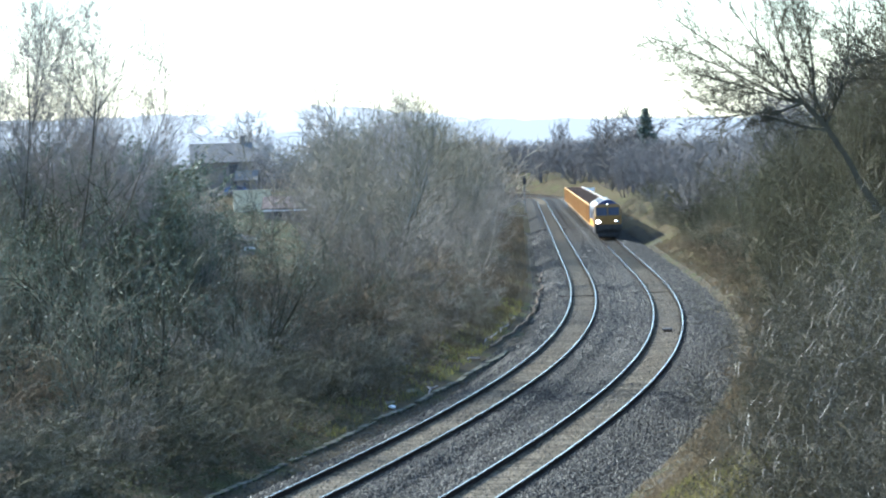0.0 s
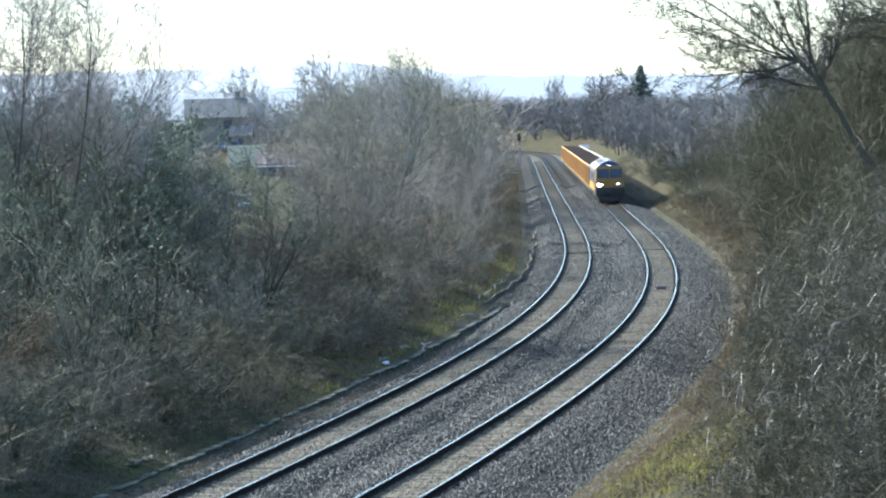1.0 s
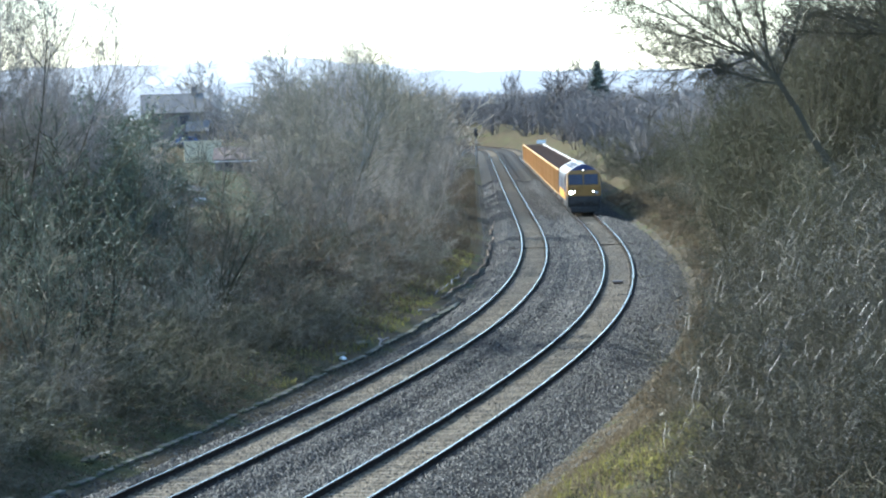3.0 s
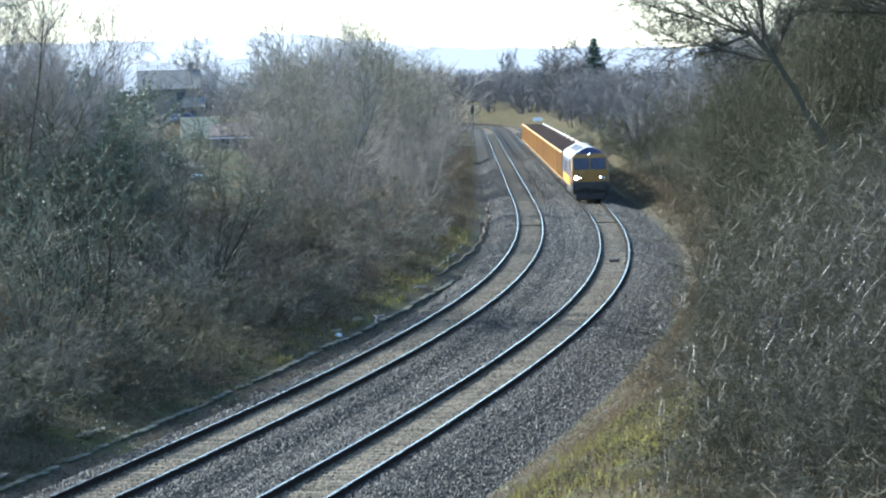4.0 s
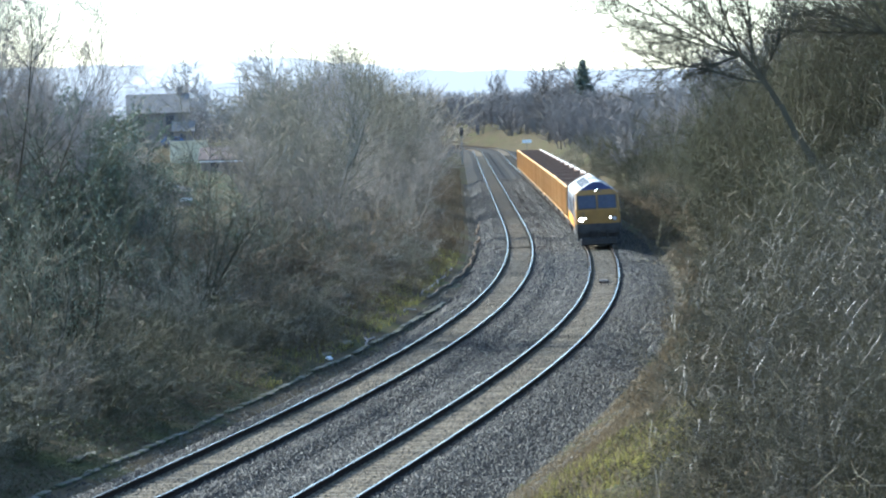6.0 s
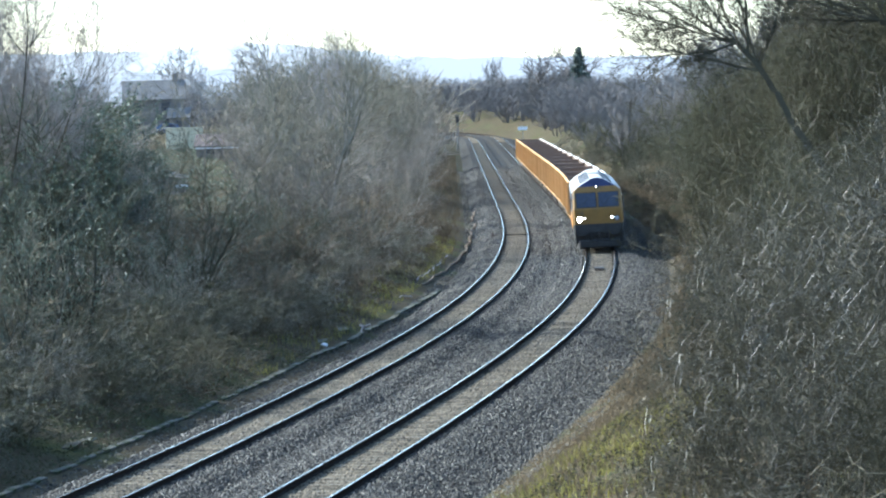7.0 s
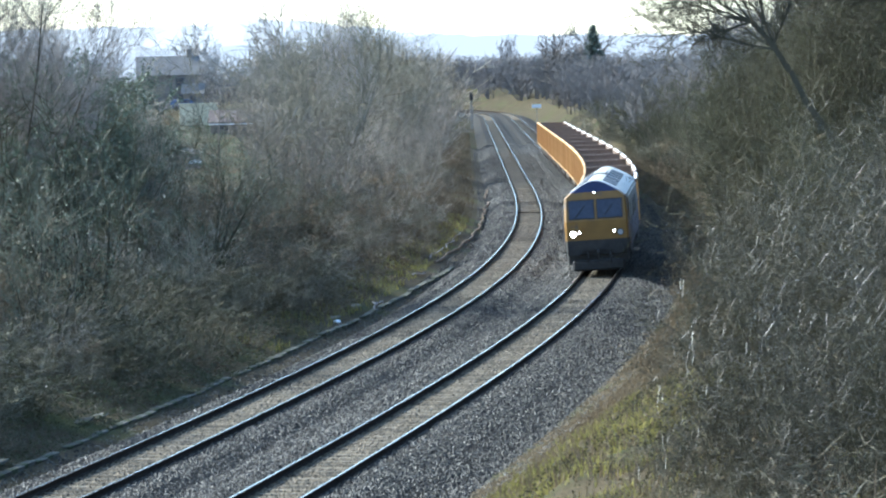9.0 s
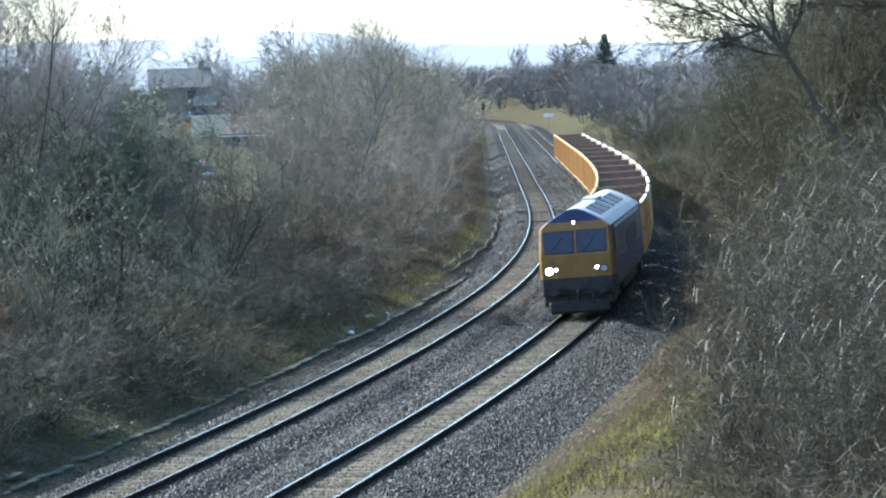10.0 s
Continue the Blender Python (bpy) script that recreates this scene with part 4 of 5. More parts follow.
def tufts(name, label, count, s_range, off_range, length, material, seed, sparse=-0.5):
    """Grass as many thin bent blades, one object."""
    g = np.random.default_rng(seed)
    s = g.uniform(*s_range, count)
    off = g.uniform(*off_range, count)
    hd = np.interp(s, S, HEAD)
    x = np.interp(s, S, CX) + off * np.cos(hd)
    y = np.interp(s, S, CY) - off * np.sin(hd)
    patch = np.sin(x * 1.7 + 2 * np.sin(y * 0.6)) + np.sin(y * 1.1 + x * 0.7) + g.normal(0, 0.7, count)
    keep = patch > sparse
    x, y = x[keep], y[keep]
    z = height_at(x, y) - 0.03
    n = len(x)
    a_ = g.uniform(0, 2 * np.pi, n)
    ln = length * g.uniform(0.5, 1.3, n)
    lean = g.uniform(0.1, 0.8, n) * ln
    w = 0.008 + 0.010 * g.random(n)
    base = np.c_[x, y, z]
    side = np.c_[-np.sin(a_), np.cos(a_), np.zeros(n)] * w[:, None]
    tip = base + np.c_[np.cos(a_) * lean, np.sin(a_) * lean, ln]
    mid = base + np.c_[np.cos(a_) * lean * 0.3, np.sin(a_) * lean * 0.3, ln * 0.6]
    verts = np.stack([base - side, base + side, mid + side * 0.8, mid - side * 0.8, tip], 1).reshape(-1, 3)
    k = np.arange(n) * 5
    faces = [f for i in k for f in ((i, i + 1, i + 2, i + 3), (i + 3, i + 2, i + 4))]
    return tagged(mesh_object(name, verts, faces, material), label, "grass", kind="stuff")


tufts("grass", "yellow-green rough grass at the foot of the bank", 42000, (-10, 20), (9.3, 14.5), 0.22, M_GRASS, 3, 0.75)
tufts("bank_grass", "dry grass and weeds on the near bank", 45000, (-34, 30), (9.5, 22), 0.3, M_DRYLEAF, 9, -0.2)
tufts("near_bank_grass", "patches of green grass on the near bank", 30000, (-34, 12), (9.5, 20), 0.25, M_GRASS, 10, 0.3)
tufts("verge_grass", "thin green grass beside the cable trough", 6000, (50, 150), (-6.2, -3.7), 0.25, M_GRASS, 4)
tufts("dead_grass", "pale dead grass and stalks along the bank", 40000, (40, 260), (8.6, 14.0), 0.35, M_DRYLEAF, 5)
tufts("cess_grass", "thin dead grass beyond the trough", 14000, (110, 420), (-7.5, -3.6), 0.4, M_DRYLEAF, 6)


def cover(name, label, count, s_range, off_range, rise, size, material, seed):
    """Low creeping growth: many small leaves in uneven mounds over the ground, one object."""
    g = np.random.default_rng(seed)
    s = g.uniform(*s_range, count)
    off = g.uniform(*off_range, count)
    hd = np.interp(s, S, HEAD)
    x = np.interp(s, S, CX) + off * np.cos(hd)
    y = np.interp(s, S, CY) - off * np.sin(hd)
    mound = 0.5 + 0.5 * np.sin(x * 1.3 + 1.7 * np.sin(y * 0.45)) * np.sin(y * 0.8 + 0.9 * np.sin(x * 0.9))
    edge = np.clip(np.minimum(off - off_range[0], off_range[1] - off) / 1.2, 0.1, 1)
    z = height_at(x, y) + rise * mound * edge * g.random(count) ** 0.5 + 0.01
    c = np.c_[x, y, z]
    a_ = g.normal(0, 1, (count, 3)) * np.array([1, 1, 0.6])
    a_ *= (size * g.uniform(0.6, 1.4, count) / np.linalg.norm(a_, axis=1))[:, None]
    b_ = np.cross(a_, g.normal(0, 1, (count, 3)))
    b_ *= (0.5 * np.linalg.norm(a_, axis=1) / (np.linalg.norm(b_, axis=1) + 1e-9))[:, None]
    dip = np.c_[np.zeros(count), np.zeros(count), -0.3 * np.linalg.norm(a_, axis=1)]
    v = np.stack([c - a_ + dip, c - b_, c + a_ + dip, c + b_], 1).reshape(-1, 3)
    k = (np.arange(count) * 4)[:, None]
    return tagged(mesh_object(name, v, (k + np.array([[0, 1, 2, 3]])).tolist(), material), label, "undergrowth", kind="stuff")


cover("ivy_undergrowth", "dark ivy and bramble leaves creeping over the bank", 70000, (-10, 60), (-13, -3.45), 0.7, 0.04, M_LEAF, 41)
cover("dead_undergrowth", "dead brown leaves and creepers on the left bank", 30000, (30, 170), (-11, -4.2), 0.6, 0.06, M_DRYLEAF, 42)
cover("bank_undergrowth", "olive creeping growth on the right bank", 60000, (-34, 40), (10.8, 27), 0.5, 0.032, M_DARK_LEAF, 43)
cover("bank_litter", "brown dead growth at the foot of the right bank", 26000, (20, 200), (9.2, 15), 0.5, 0.06, M_DRYLEAF, 44)
cover("meadow_growth", "rough dull green growth on the low ground", 60000, (120, 380), (-46, -7), 0.4, 0.07, M_IVY, 45)
cover("cess_litter", "reddish-brown dead leaves and weeds at the ballast edge", 34000, (-8, 100), (8.1, 12.0), 0.2, 0.03, M_DRYLEAF, 46)


# ---- far hills ----
def hills(name, dist, us, rises, material, label):
    """A ridge across the distance, with depth behind its crest."""
    verts, faces = [], []
    uu = np.linspace(us[0], us[-1], 160)
    ee = np.interp(uu, us, rises) + 0.0003 * np.sin(uu * 310) + 0.0002 * np.sin(uu * 870)
    for u, e in zip(uu, ee):
        x, z = u * dist, EYE.z + e * dist
        verts += [(x * 0.97, dist * 0.97, -5), (x, dist, z), (x * 1.04, dist * 1.04, z - 8), (x * 1.06, dist * 1.06, -5)]
    for i in range(len(uu) - 1):
        for j in range(3):
            faces.append((i * 4 + j, (i + 1) * 4 + j, (i + 1) * 4 + j + 1, i * 4 + j + 1))
    ob = mesh_object(name, verts, faces, material)
    return tagged(ob, label, "hills", kind="structure")


# Haze is painted as emission: black ridges that glow pale blue.
M_HILL = glowing("haze_glow_hill", (0.74, 0.79, 0.90), 0.265, (0.0, 0.0, 0.0))
M_HILL2 = glowing("paler_haze_glow_hill", (0.80, 0.84, 0.92), 0.315, (0.0, 0.0, 0.0))
hills("backdrop_hills", 4000, (-0.30, -0.10, -0.02, 0.005, 0.05, 0.10, 0.30), (0.006, 0.007, 0.0098, 0.0105, 0.0092, 0.008, 0.006), M_HILL, "pale blue ridge on the skyline, haze painted as glow")
hills("backdrop_far_hills", 4500, (-0.30, -0.12, -0.068, -0.062, -0.048, 0.005, 0.30), (0.014, 0.0148, 0.0150, 0.0165, 0.0165, 0.0105, 0.004), M_HILL2, "paler blue flat-topped hill, haze painted as glow")


# ---- along the line ----
TRIM = surface("white_trim", (0.62, 0.62, 0.60), (0.80, 0.80, 0.78), 2, 0.5, 0.05, fine=20)
# Brick and slate are lightened, with distance haze put into their colour.
M_BRICK = surface("old_brick", (0.12, 0.10, 0.09), (0.20, 0.17, 0.155), 1.0, 0.85, 0.3, fine=14)
M_RENDER = surface("cream_render", (0.42, 0.37, 0.25), (0.58, 0.52, 0.38), 0.6, 0.85, 0.2, fine=20)
M_SLATE = surface("slate", (0.10, 0.09, 0.082), (0.19, 0.175, 0.16), 1.0, 0.9, 0.4, fine=6, spec=0.03)
M_TILE = surface("dark_red_roof_tile", (0.06, 0.045, 0.04), (0.12, 0.085, 0.07), 1.0, 0.8, 0.4, fine=6)
M_CAR = surface("blue_car_paint", (0.03, 0.05, 0.12), (0.05, 0.08, 0.18), 1, 0.2, 0.0, fine=10, spec=0.8)
M_TYRE = surface("tyre_rubber", (0.015, 0.015, 0.015), (0.035, 0.035, 0.035), 4, 0.9, 0.1, fine=30)

# concrete cable trough in the left cess: a run of lidded blocks, a little out of line
trough = tagged(empty("cable_trough"), "run of concrete cable trough with uneven lids", "cable trough")
bm = bmesh.new()
box(bm, (-0.1, -0.49, -0.4), (0.1, 0.49, -0.02), 0.02)
box(bm, (-0.12, -0.49, -0.02), (0.12, 0.49, 0.04), 0.015)
block = bpy.data.meshes.new("trough_block")
bm.to_mesh(block)
bm.free()
block.materials.append(M_TROUGH)
rng = random.Random(31)
for i in range(97):
    s = 3.0 + i
    if rng.random() < 0.06:
        continue
    off = float(np.interp(s, (0, 54, 71, 83, 93, 100), (-3.56, -3.56, -3.32, -3.23, -2.97, -2.82))) + 0.04 * math.sin(s * 0.41) + rng.gauss(0, 0.02)
    m = line_pose(s, off, float(np.interp(s, (60, 100), (-0.51, -0.62))) + rng.gauss(0, 0.02)) @ pose(0, 0, 0, rng.gauss(0, 0.5), rng.gauss(0, 1.2), rng.gauss(0, 0.8))
    o = new("trough_block", block)
    o.parent, o.matrix_basis = trough, m


def lid(s, off, turn):
    bm = bmesh.new()
    box(bm, (-0.2, -0.5, 0.0), (0.2, 0.5, 0.06), 0.012)
    me = bpy.data.meshes.new("loose_trough_lid")
    bm.to_mesh(me)
    bm.free()
    me.materials.append(M_TROUGH)
    o = tagged(new("loose_trough_lid", me), "loose concrete trough lid lying in the cess", "trough lid", "loose trough lids")
    p = on_line(s, off)
    o.matrix_basis = pose(p.x, p.y, float(height_at(p.x, p.y)) + 0.02, 3, -4, turn)


for s, off, turn in ((27, -4.3, -6), (28.2, -4.25, -12), (64, -4.0, -2), (70, -4.05, 10), (18, -4.0, -14)):
    lid(s, off, turn)

BED_O = (-3.8, -2.82, -2.35, -1.6, -0.84, -0.7, 0.7, 0.84, 1.6, 2.05, 2.7, 3.12, 3.88, 4.02, 5.42, 5.56, 6.32, 7.4, 8.1, 8.25, 9.5, 11.0)
BED_Z = (-0.45, -0.73, -0.55, -0.15, -0.15, -0.186, -0.186, -0.15, -0.15, -0.32, -0.32, -0.15, -0.15, -0.186, -0.186, -0.15, -0.15, -0.45, -0.61, -0.6, -0.1, 0.72)


def stones(name, label, count, s_range, off_ranges, size, material, seed):
    """Loose broken stones lying on the bed, one object."""
    g = np.random.default_rng(seed)
    s = s_range[0] + (s_range[1] - s_range[0]) * g.random(count) ** 1.3
    pick = g.integers(0, len(off_ranges), count)
    lo, hi = np.array([o[0] for o in off_ranges])[pick], np.array([o[1] for o in off_ranges])[pick]
    off = g.uniform(0, 1, count) * (hi - lo) + lo
    hd = np.interp(s, S, HEAD)
    c = np.c_[np.interp(s, S, CX) + off * np.cos(hd), np.interp(s, S, CY) - off * np.sin(hd), np.interp(off, BED_O, BED_Z) + 0.01]
    sz = size * g.uniform(0.5, 1.5, (count, 1))
    dirs = np.array([(1, 0, -0.4), (0, 1, -0.4), (-1, 0, -0.4), (0, -1, -0.4), (0, 0, 0.9)], float)
    v = c[:, None, :] + (dirs[None] * g.uniform(0.5, 1.2, (count, 5, 1)) + g.normal(0, 0.22, (count, 5, 3))) * sz[:, None]
    base = (np.arange(count) * 5)[:, None]
    tri = np.concatenate([base + np.array([t]) for t in ((0, 1, 4), (1, 2, 4), (2, 3, 4), (3, 0, 4))])
    return tagged(mesh_object(name, v.reshape(-1, 3), tri, material), label, "stones", kind="stuff")


M_STONE_RUST = surface("rust_dusted_stone", (0.024, 0.019, 0.013), (0.205, 0.16, 0.10), 6, 0.75, 0.2, fine=60, island=0.6)
stones("ballast_stones", "loose grey broken ballast stones", 90000, (2, 95), ((-3.35, -0.86), (0.86, 2.4), (2.3, 3.86), (5.58, 7.0), (6.4, 8.4), (7.2, 9.6)), 0.033, M_STONE, 7)
stones("far_ballast_stones", "grey ballast stones round the bend", 100000, (88, 340), ((-3.35, -0.86), (0.86, 2.4), (2.3, 3.86), (5.58, 7.0), (6.4, 8.4), (7.2, 9.6)), 0.042, M_STONE, 17)
stones("dusty_stones", "rust-dusted ballast stones between the rails", 52000, (2, 190), ((-0.68, 0.68), (4.04, 5.4)), 0.03, M_STONE_RUST, 8)


def winding(name, label, category, points, r, material):
    """A thin cable or fallen branch lying along the given places."""
    bm = bmesh.new()
    pipe(bm, points, r)
    me = bpy.data.meshes.new(name)
    bm.to_mesh(me)
    bm.free()
    me.materials.append(material)
    return tagged(new(name, me), label, category)


def lying(s, off, lift=0.03):
    p = on_line(s, off)
    p.z = max(float(height_at(p.x, p.y)), -0.62) + lift
    return p


CABLE_S, CABLE_O = (101, 107, 115, 128, 140, 154, 167, 178), (-3.74, -3.59, -3.4, -3.12, -2.95, -2.9, -2.86, -2.5)
winding("loose_cable", "thick brown cable lying along the edge of the cess", "cable",
        [lying(101 + i * 2.0, float(np.interp(101 + i * 2.0, CABLE_S, CABLE_O)) + 0.07 * math.sin(i * 1.1) + 0.04 * math.sin(i * 2.9), 0.05) for i in range(39)], 0.065, M_TWIG_RED)
winding("loose_cable", "thick brown cable lying along the edge of the cess", "cable",
        [lying(184 + i * 2.5, -2.83 + 0.055 * i + 0.08 * math.sin(i * 1.7), 0.05) for i in range(12)], 0.06, M_TWIG_RED)
rng = random.Random(77)
for s, off, ln, turn in ((103, -4.1, 9.0, 1), (113, -4.0, 7.5, 2), (121, -3.92, 8.0, 2), (70, -3.4, 2.6, -6), (72, -3.6, 2.2, 8), (90, -3.9, 2.6, 14)):
    pts = []
    for i in range(6):
        pts.append(lying(s + ln * i / 5 * math.cos(radians(turn)), off + ln * i / 5 * math.sin(radians(turn)) * 0.5 + rng.gauss(0, 0.06), 0.04 + 0.1 * rng.random()))
    winding("fallen_branch", "fallen dead branch lying on the verge", "branch", pts, 0.03, M_TWIG_PALE)
# Dark line across each track, put in as a thin bar.
winding("dark_cross_bar", "thin dark bar crossing under the rails", "cable", [on_line(148, -1.6 + 0.4 * i, -0.13) for i in range(9)], 0.03, M_RAIL)
winding("dark_cross_bar", "thin dark bar crossing under the rails", "cable", [on_line(150, 3.1 + 0.4 * i, -0.13) for i in range(9)], 0.03, M_RAIL)


def magnet(s, off):
    ma = tagged(empty("track_magnet"), "flat dark track magnet between the rails", "track magnet")
    boxed("casing", (-0.25, -0.45, -0.18), (0.25, 0.45, -0.06), M_BLACK, ma, 0.03)
    boxed("ramp", (-0.22, -1.1, -0.18), (0.22, -0.5, -0.1), M_RAIL, ma, 0.03)
    ma.matrix_basis = line_pose(s, off, 0)


magnet(106, SPACING)
bm = bmesh.new()
bmesh.ops.create_icosphere(bm, subdivisions=2, radius=0.13)
for v in bm.verts:
    v.co = Vector((v.co.x * 1.1, v.co.y * 0.8, v.co.z * 0.6)) * (1 + 0.25 * noise.noise(v.co * 9))
me = bpy.data.meshes.new("pale_stone")
bm.to_mesh(me)
bm.free()
me.materials.append(TRIM)
tagged(new("pale_stone", me), "pale stone lying beside the cable trough", "stone").matrix_basis = Matrix.Translation(lying(62.9, -3.75, 0.06))


def gable_house(name, label, x, y, w, d, eave, ridge, turn, wall, roof, windows=()):
    """A small building with thick walls, overhanging pitched roof and its openings. Ridge runs along its width."""
    ho = tagged(empty(name), label, "building")
    bm = bmesh.new()
    pts = [bm.verts.new(p) for p in ((-w / 2, -d / 2, -1), (w / 2, -d / 2, -1), (w / 2, d / 2, -1), (-w / 2, d / 2, -1),
                                     (-w / 2, -d / 2, eave), (w / 2, -d / 2, eave), (w / 2, d / 2, eave), (-w / 2, d / 2, eave), (-w / 2, 0, ridge), (w / 2, 0, ridge))]
    for q in ((0, 1, 5, 4), (2, 3, 7, 6), (1, 2, 6, 9, 5), (3, 0, 4, 8, 7), (3, 2, 1, 0)):
        bm.faces.new([pts[i] for i in q])
    part("wall", bm, wall, ho)
    for sgn in (-1, 1):
        bm = bmesh.new()
        e, o = 0.3, 0.12
        slope = (ridge - eave) / (d / 2)
        a_ = [(-w / 2 - e, sgn * (d / 2 + e), eave - e * slope), (w / 2 + e, sgn * (d / 2 + e), eave - e * slope), (w / 2 + e, 0, ridge), (-w / 2 - e, 0, ridge)]
        lo_, hi_ = [bm.verts.new(p) for p in a_], [bm.verts.new((p[0], p[1], p[2] + o)) for p in a_]
        for q in ((0, 1, 2, 3),):
            bm.faces.new([lo_[i] for i in q])
            bm.faces.new([hi_[i] for i in q[::-1]])
        for i in range(4):
            bm.faces.new((lo_[i], hi_[i], hi_[(i + 1) % 4], lo_[(i + 1) % 4]))
        bmesh.ops.recalc_face_normals(bm, faces=bm.faces)
        part("roof", bm, roof, ho)
    for wx, wz, ww, wh in windows:
        fr = boxed("window", (wx - ww / 2 - 0.06, -d / 2 - 0.06, wz - 0.06), (wx + ww / 2 + 0.06, -d / 2 + 0.05, wz + wh + 0.06), M_POST, ho, 0.01)
        boxed("pane", (wx - ww / 2, -d / 2 - 0.075, wz), (wx + ww / 2, -d / 2 - 0.05, wz + wh), M_GLASS, fr)
    ho.matrix_basis = pose(x, y, float(height_at(x, y)), 0, 0, turn)
    return ho


house = gable_house("house", "grey two-storey house with a slate roof", -35.5, 462, 8.0, 7.0, 4.6, 7.0, 4, M_BRICK, M_SLATE, ((-2.2, 2.9, 1.1, 1.2), (1.6, 2.9, 1.1, 1.2), (-2.2, 0.6, 1.2, 1.3), (1.8, 0.6, 1.2, 1.3)))
boxed("chimney", (2.6, -0.4, 6.4), (3.4, 0.4, 8.0), M_BRICK, house, 0.03)
gable_house("outbuilding", "small dark outbuilding beside the house", -31.8, 458, 2.6, 3.0, 2.2, 3.3, 0, M_BRICK, M_SLATE, ((0.0, 1.0, 0.7, 0.7),))
gable_house("long_shed", "long low brick shed with a tiled roof", -20.5, 385, 8.4, 4.5, 1.8, 3.0, -3, M_BRICK, M_TILE, ((-2.6, 0.8, 0.9, 0.7), (2.2, 0.8, 0.9, 0.7)))
gutter = tagged(boxed("roof_gutter", (-24.9, 382.35, 3.2), (-16.1, 382.5, 3.32), TRIM, None, 0.02), "pale gutter along the eave of the long shed", "gutter")

# pale retaining wall of the raised yard, with a coping
wall = tagged(empty("retaining_wall"), "cream rendered retaining wall of a raised yard", "wall")
boxed("wall_face", (-31.7, 429.6, 1.6), (-26.9, 430.0, 5.2), M_RENDER, wall, 0.03)
boxed("coping", (-31.8, 429.5, 5.2), (-26.8, 430.1, 5.32), M_RENDER, wall, 0.02)


def parked_car(x, y, turn):
    ca = tagged(empty("parked_car"), "dark blue hatchback parked in the raised yard", "car")
    bm = bmesh.new()
    side = [(-2.0, 0.35), (2.0, 0.35), (2.05, 0.75), (1.2, 0.92), (0.55, 1.42), (-1.3, 1.45), (-1.95, 0.95)]
    rows = [[bm.verts.new((px * (0.98 if abs(w_) > 0.8 else 1.0), w_ * (0.86 if pz > 1.2 else 1.0), pz)) for px, pz in side] for w_ in (-0.85, 0.85)]
    bm.faces.new(rows[0])
    bm.faces.new(rows[1][::-1])
    for i in range(len(side)):
        k = (i + 1) % len(side)
        bm.faces.new((rows[0][k], rows[0][i], rows[1][i], rows[1][k]))
    bmesh.ops.recalc_face_normals(bm, faces=bm.faces)
    bmesh.ops.bevel(bm, geom=bm.edges[:], offset=0.06, segments=2, affect="EDGES")
    part("body", bm, M_CAR, ca)
    for sgn in (-1, 1):
        boxed("side_window", (-1.2, sgn * 0.79 - 0.03, 0.98), (0.6, sgn * 0.79 + 0.03, 1.32), M_GLASS, ca, 0.01)
        for px in (-1.25, 1.25):
            bm = bmesh.new()
            tube(bm, (px, sgn * 0.68, 0.31), (px, sgn * 0.88, 0.31), 0.31, sides=18)
            part("wheel", bm, M_TYRE, ca)
    ca.matrix_basis = pose(x, y, float(height_at(x, y)), 0, 0, turn)


parked_car(-31.6, 438.5, 8)

# small lean-to with a pale roof edge, lower down
she = tagged(empty("lean_to_shed"), "small lean-to shed with pale roof edges", "shed")
boxed("shed_wall", (-1.2, -1.0, -0.5), (1.2, 1.0, 1.5), M_BRICK, she, 0.02)
bm = bmesh.new()
pts = [bm.verts.new(p) for p in ((-1.4, -1.2, 2.0), (1.4, -1.2, 1.2), (1.4, 1.2, 1.5), (-1.4, 1.2, 2.3), (-1.4, -1.2, 2.08), (1.4, -1.2, 1.28), (1.4, 1.2, 1.58), (-1.4, 1.2, 2.38))]
for q in ((3, 2, 1, 0), (4, 5, 6, 7), (0, 1, 5, 4), (1, 2, 6, 5), (2, 3, 7, 6), (3, 0, 4, 7)):
    bm.faces.new([pts[i] for i in q])
part("shed_roof", bm, M_SLATE, she)
bm = bmesh.new()
pipe(bm, [Vector((-1.42, -1.22, 2.1)), Vector((0, -1.22, 1.7)), Vector((1.42, -1.22, 1.3))], 0.05)
part("roof_edge", bm, M_RENDER, she, "pale roof edge strip")
boxed("white_board", (0.55, -1.32, 0.75), (1.5, -1.24, 0.98), TRIM, she)
she.matrix_basis = pose(-18.6, 255, float(height_at(-18.6, 255)) - 0.2)


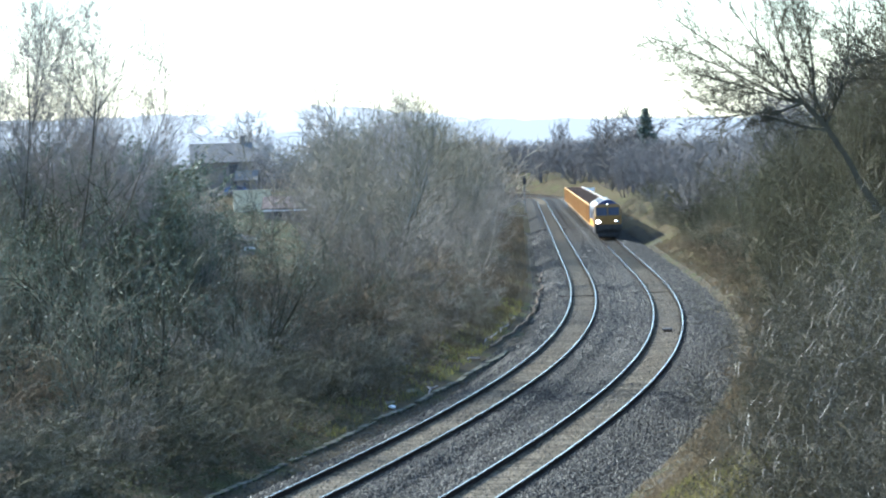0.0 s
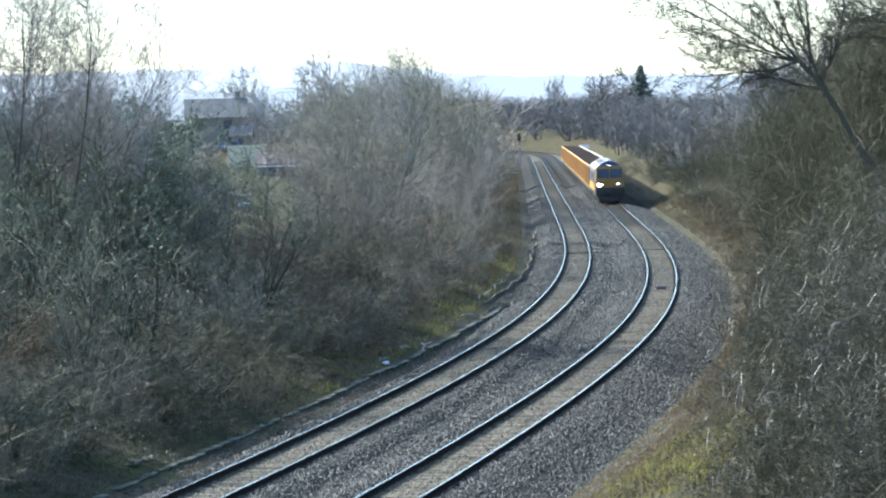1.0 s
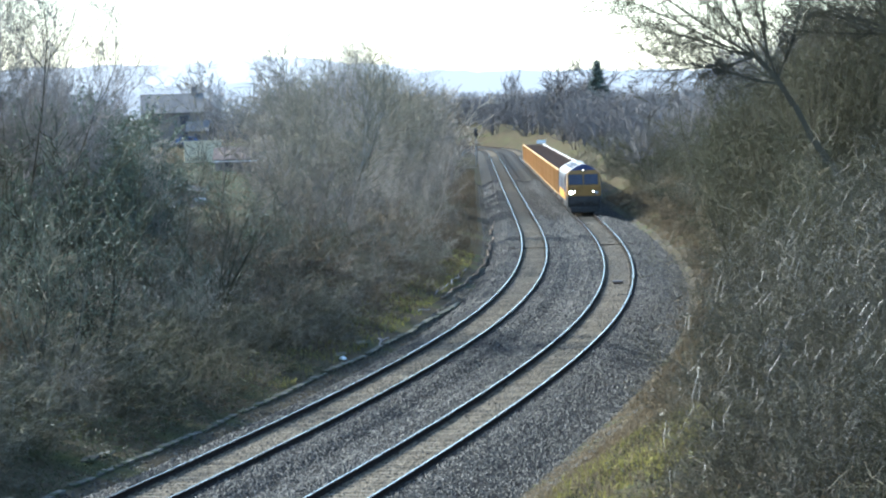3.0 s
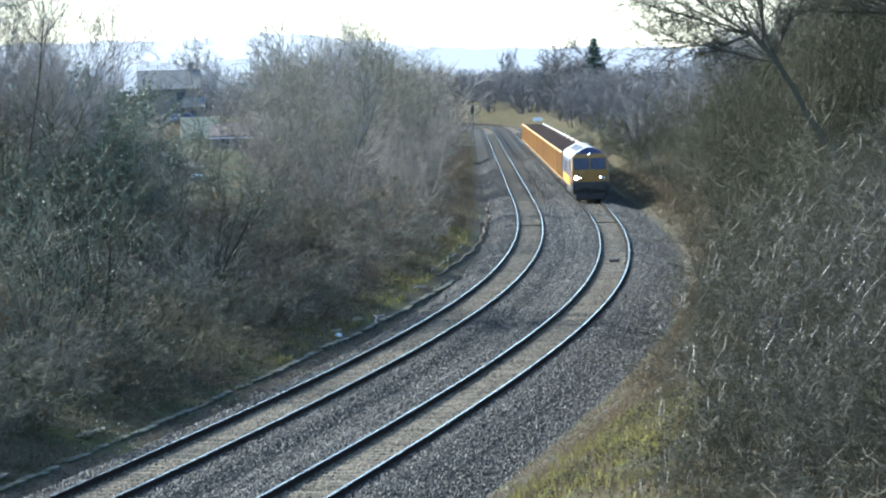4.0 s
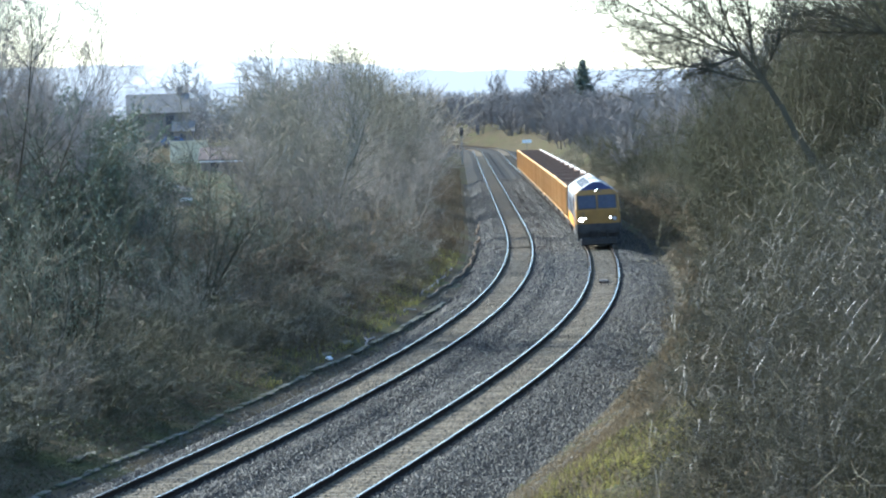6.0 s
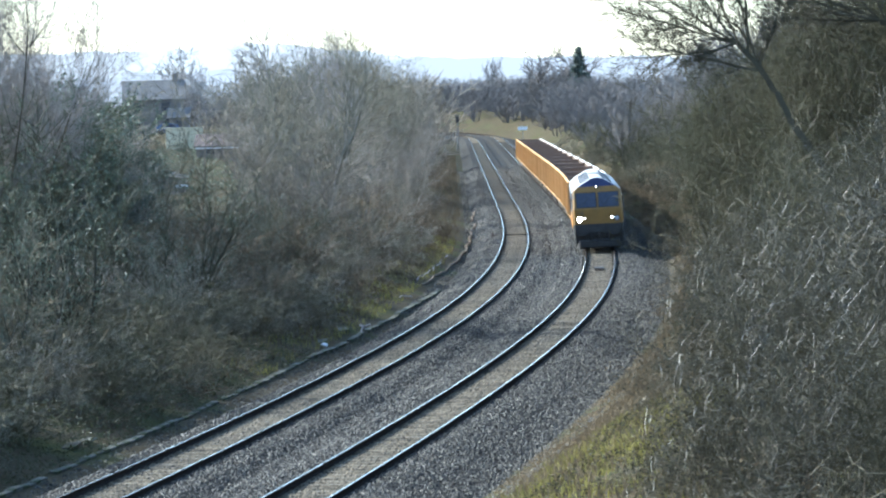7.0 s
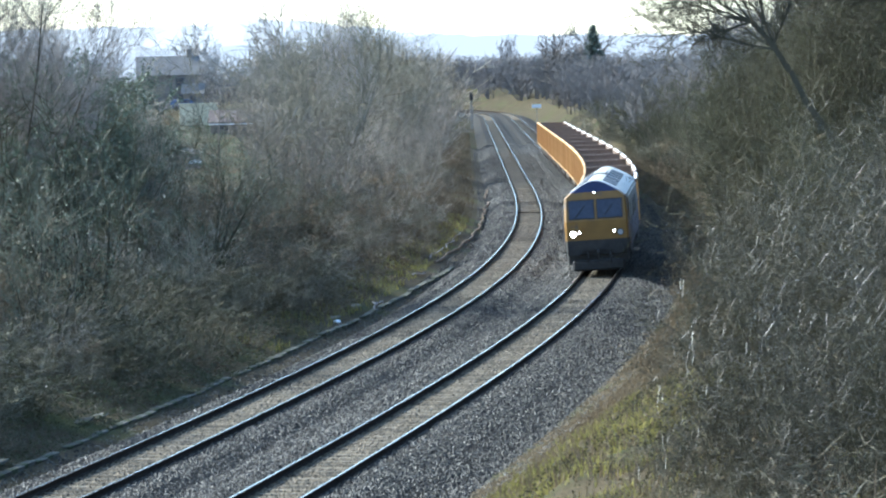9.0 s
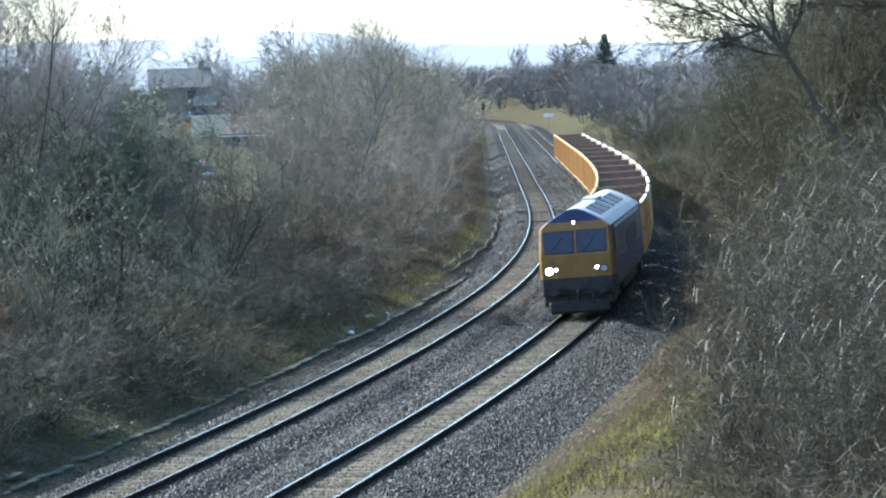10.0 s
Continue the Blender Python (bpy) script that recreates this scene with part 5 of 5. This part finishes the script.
def signal(s, off):
    """A colour-light signal on a post with a ladder."""
    si = tagged(empty("railway_signal"), "colour-light railway signal on a tall post", "signal")
    bm = bmesh.new()
    tube(bm, (0, 0, -0.6), (0, 0, 4.9), 0.09, 0.08, 10)
    part("post", bm, M_POST, si)
    boxed("head", (-0.28, -0.2, 3.9), (0.28, 0.1, 5.2), M_BLACK, si, 0.04, "black signal head")
    for z, m in ((4.25, M_GLASS), (4.6, M_GLASS), (4.95, M_GLASS)):
        bm = bmesh.new()
        tube(bm, (0, -0.19, z), (0, -0.24, z), 0.11, sides=14)
        part("aspect", bm, m, si)
        bm = bmesh.new()
        tube(bm, (0, -0.2, z + 0.13), (0, -0.42, z + 0.11), 0.05, sides=8)
        part("hood", bm, M_BLACK, si)
    for x in (-0.18, 0.18):
        bm = bmesh.new()
        tube(bm, (x, 0.3, -0.6), (x, 0.3, 4.4), 0.02, sides=6)
        part("ladder_rail", bm, M_POST, si)
    for i in range(14):
        bm = bmesh.new()
        tube(bm, (-0.18, 0.3, -0.2 + i * 0.32), (0.18, 0.3, -0.2 + i * 0.32), 0.014, sides=5)
        part("rung", bm, M_POST, si)
    si.matrix_basis = line_pose(s, off, 0)


signal(476, -3.1)

# white lineside board on a short post
board = tagged(empty("lineside_board"), "white lineside board on a short post", "sign")
boxed("post", (-0.05, -0.05, -0.9), (0.05, 0.05, 2.2), M_POST, board, 0.01)
boxed("panel", (-0.75, -0.09, 2.2), (0.75, -0.05, 2.75), TRIM, board, 0.01, "plain white panel")
board.matrix_basis = line_pose(500, SPACING + 3.0, 0)

# ---- sleepers, last ----
sleeper = sleeper_mesh()
for tr, off in ((track_left, 0.0), (track_right, SPACING)):
    for i in range(295):
        o = new("sleeper", sleeper)
        o.parent, o.matrix_basis = tr, line_pose(3.0 + i * 0.65, off, 0)
    verts, faces = [], []
    corners = [v.co.copy() for v in sleeper.vertices]
    polys = [tuple(p.vertices) for p in sleeper.polygons]
    for i in range(520):
        m = line_pose(3.0 + (295 + i) * 0.65, off, 0)
        k = len(verts)
        verts += [m @ c for c in corners]
        faces += [tuple(j + k for j in p) for p in polys]
    tagged(mesh_object("sleeper_run", verts, faces, M_SLEEPER, tr), kind="stuff")


# ---- movement ----
def train_front(t):
    """Where the locomotive's front stands along the line."""
    return 276.33 - 26.42 * t + 0.8946 * t * t - 0.03913 * t ** 3


def motions():
    for ob, back, half in train:  # the curve is banked, so each vehicle leans a little inwards on it
        rows = []
        for i in range(21):
            t = i * 0.5
            s = train_front(t) + back
            a, b = on_line(s - half, SPACING), on_line(s + half, SPACING)
            mid, way = (a + b) / 2, b - a
            lean = -2.7 * min(1.0, -float(np.interp(s, S, K)) * 1000 / 1.2)
            rows.append((t, pose(mid.x, mid.y, 0, 0, lean, -math.degrees(math.atan2(way.x, way.y)))))
        walk(ob, rows)


motions()
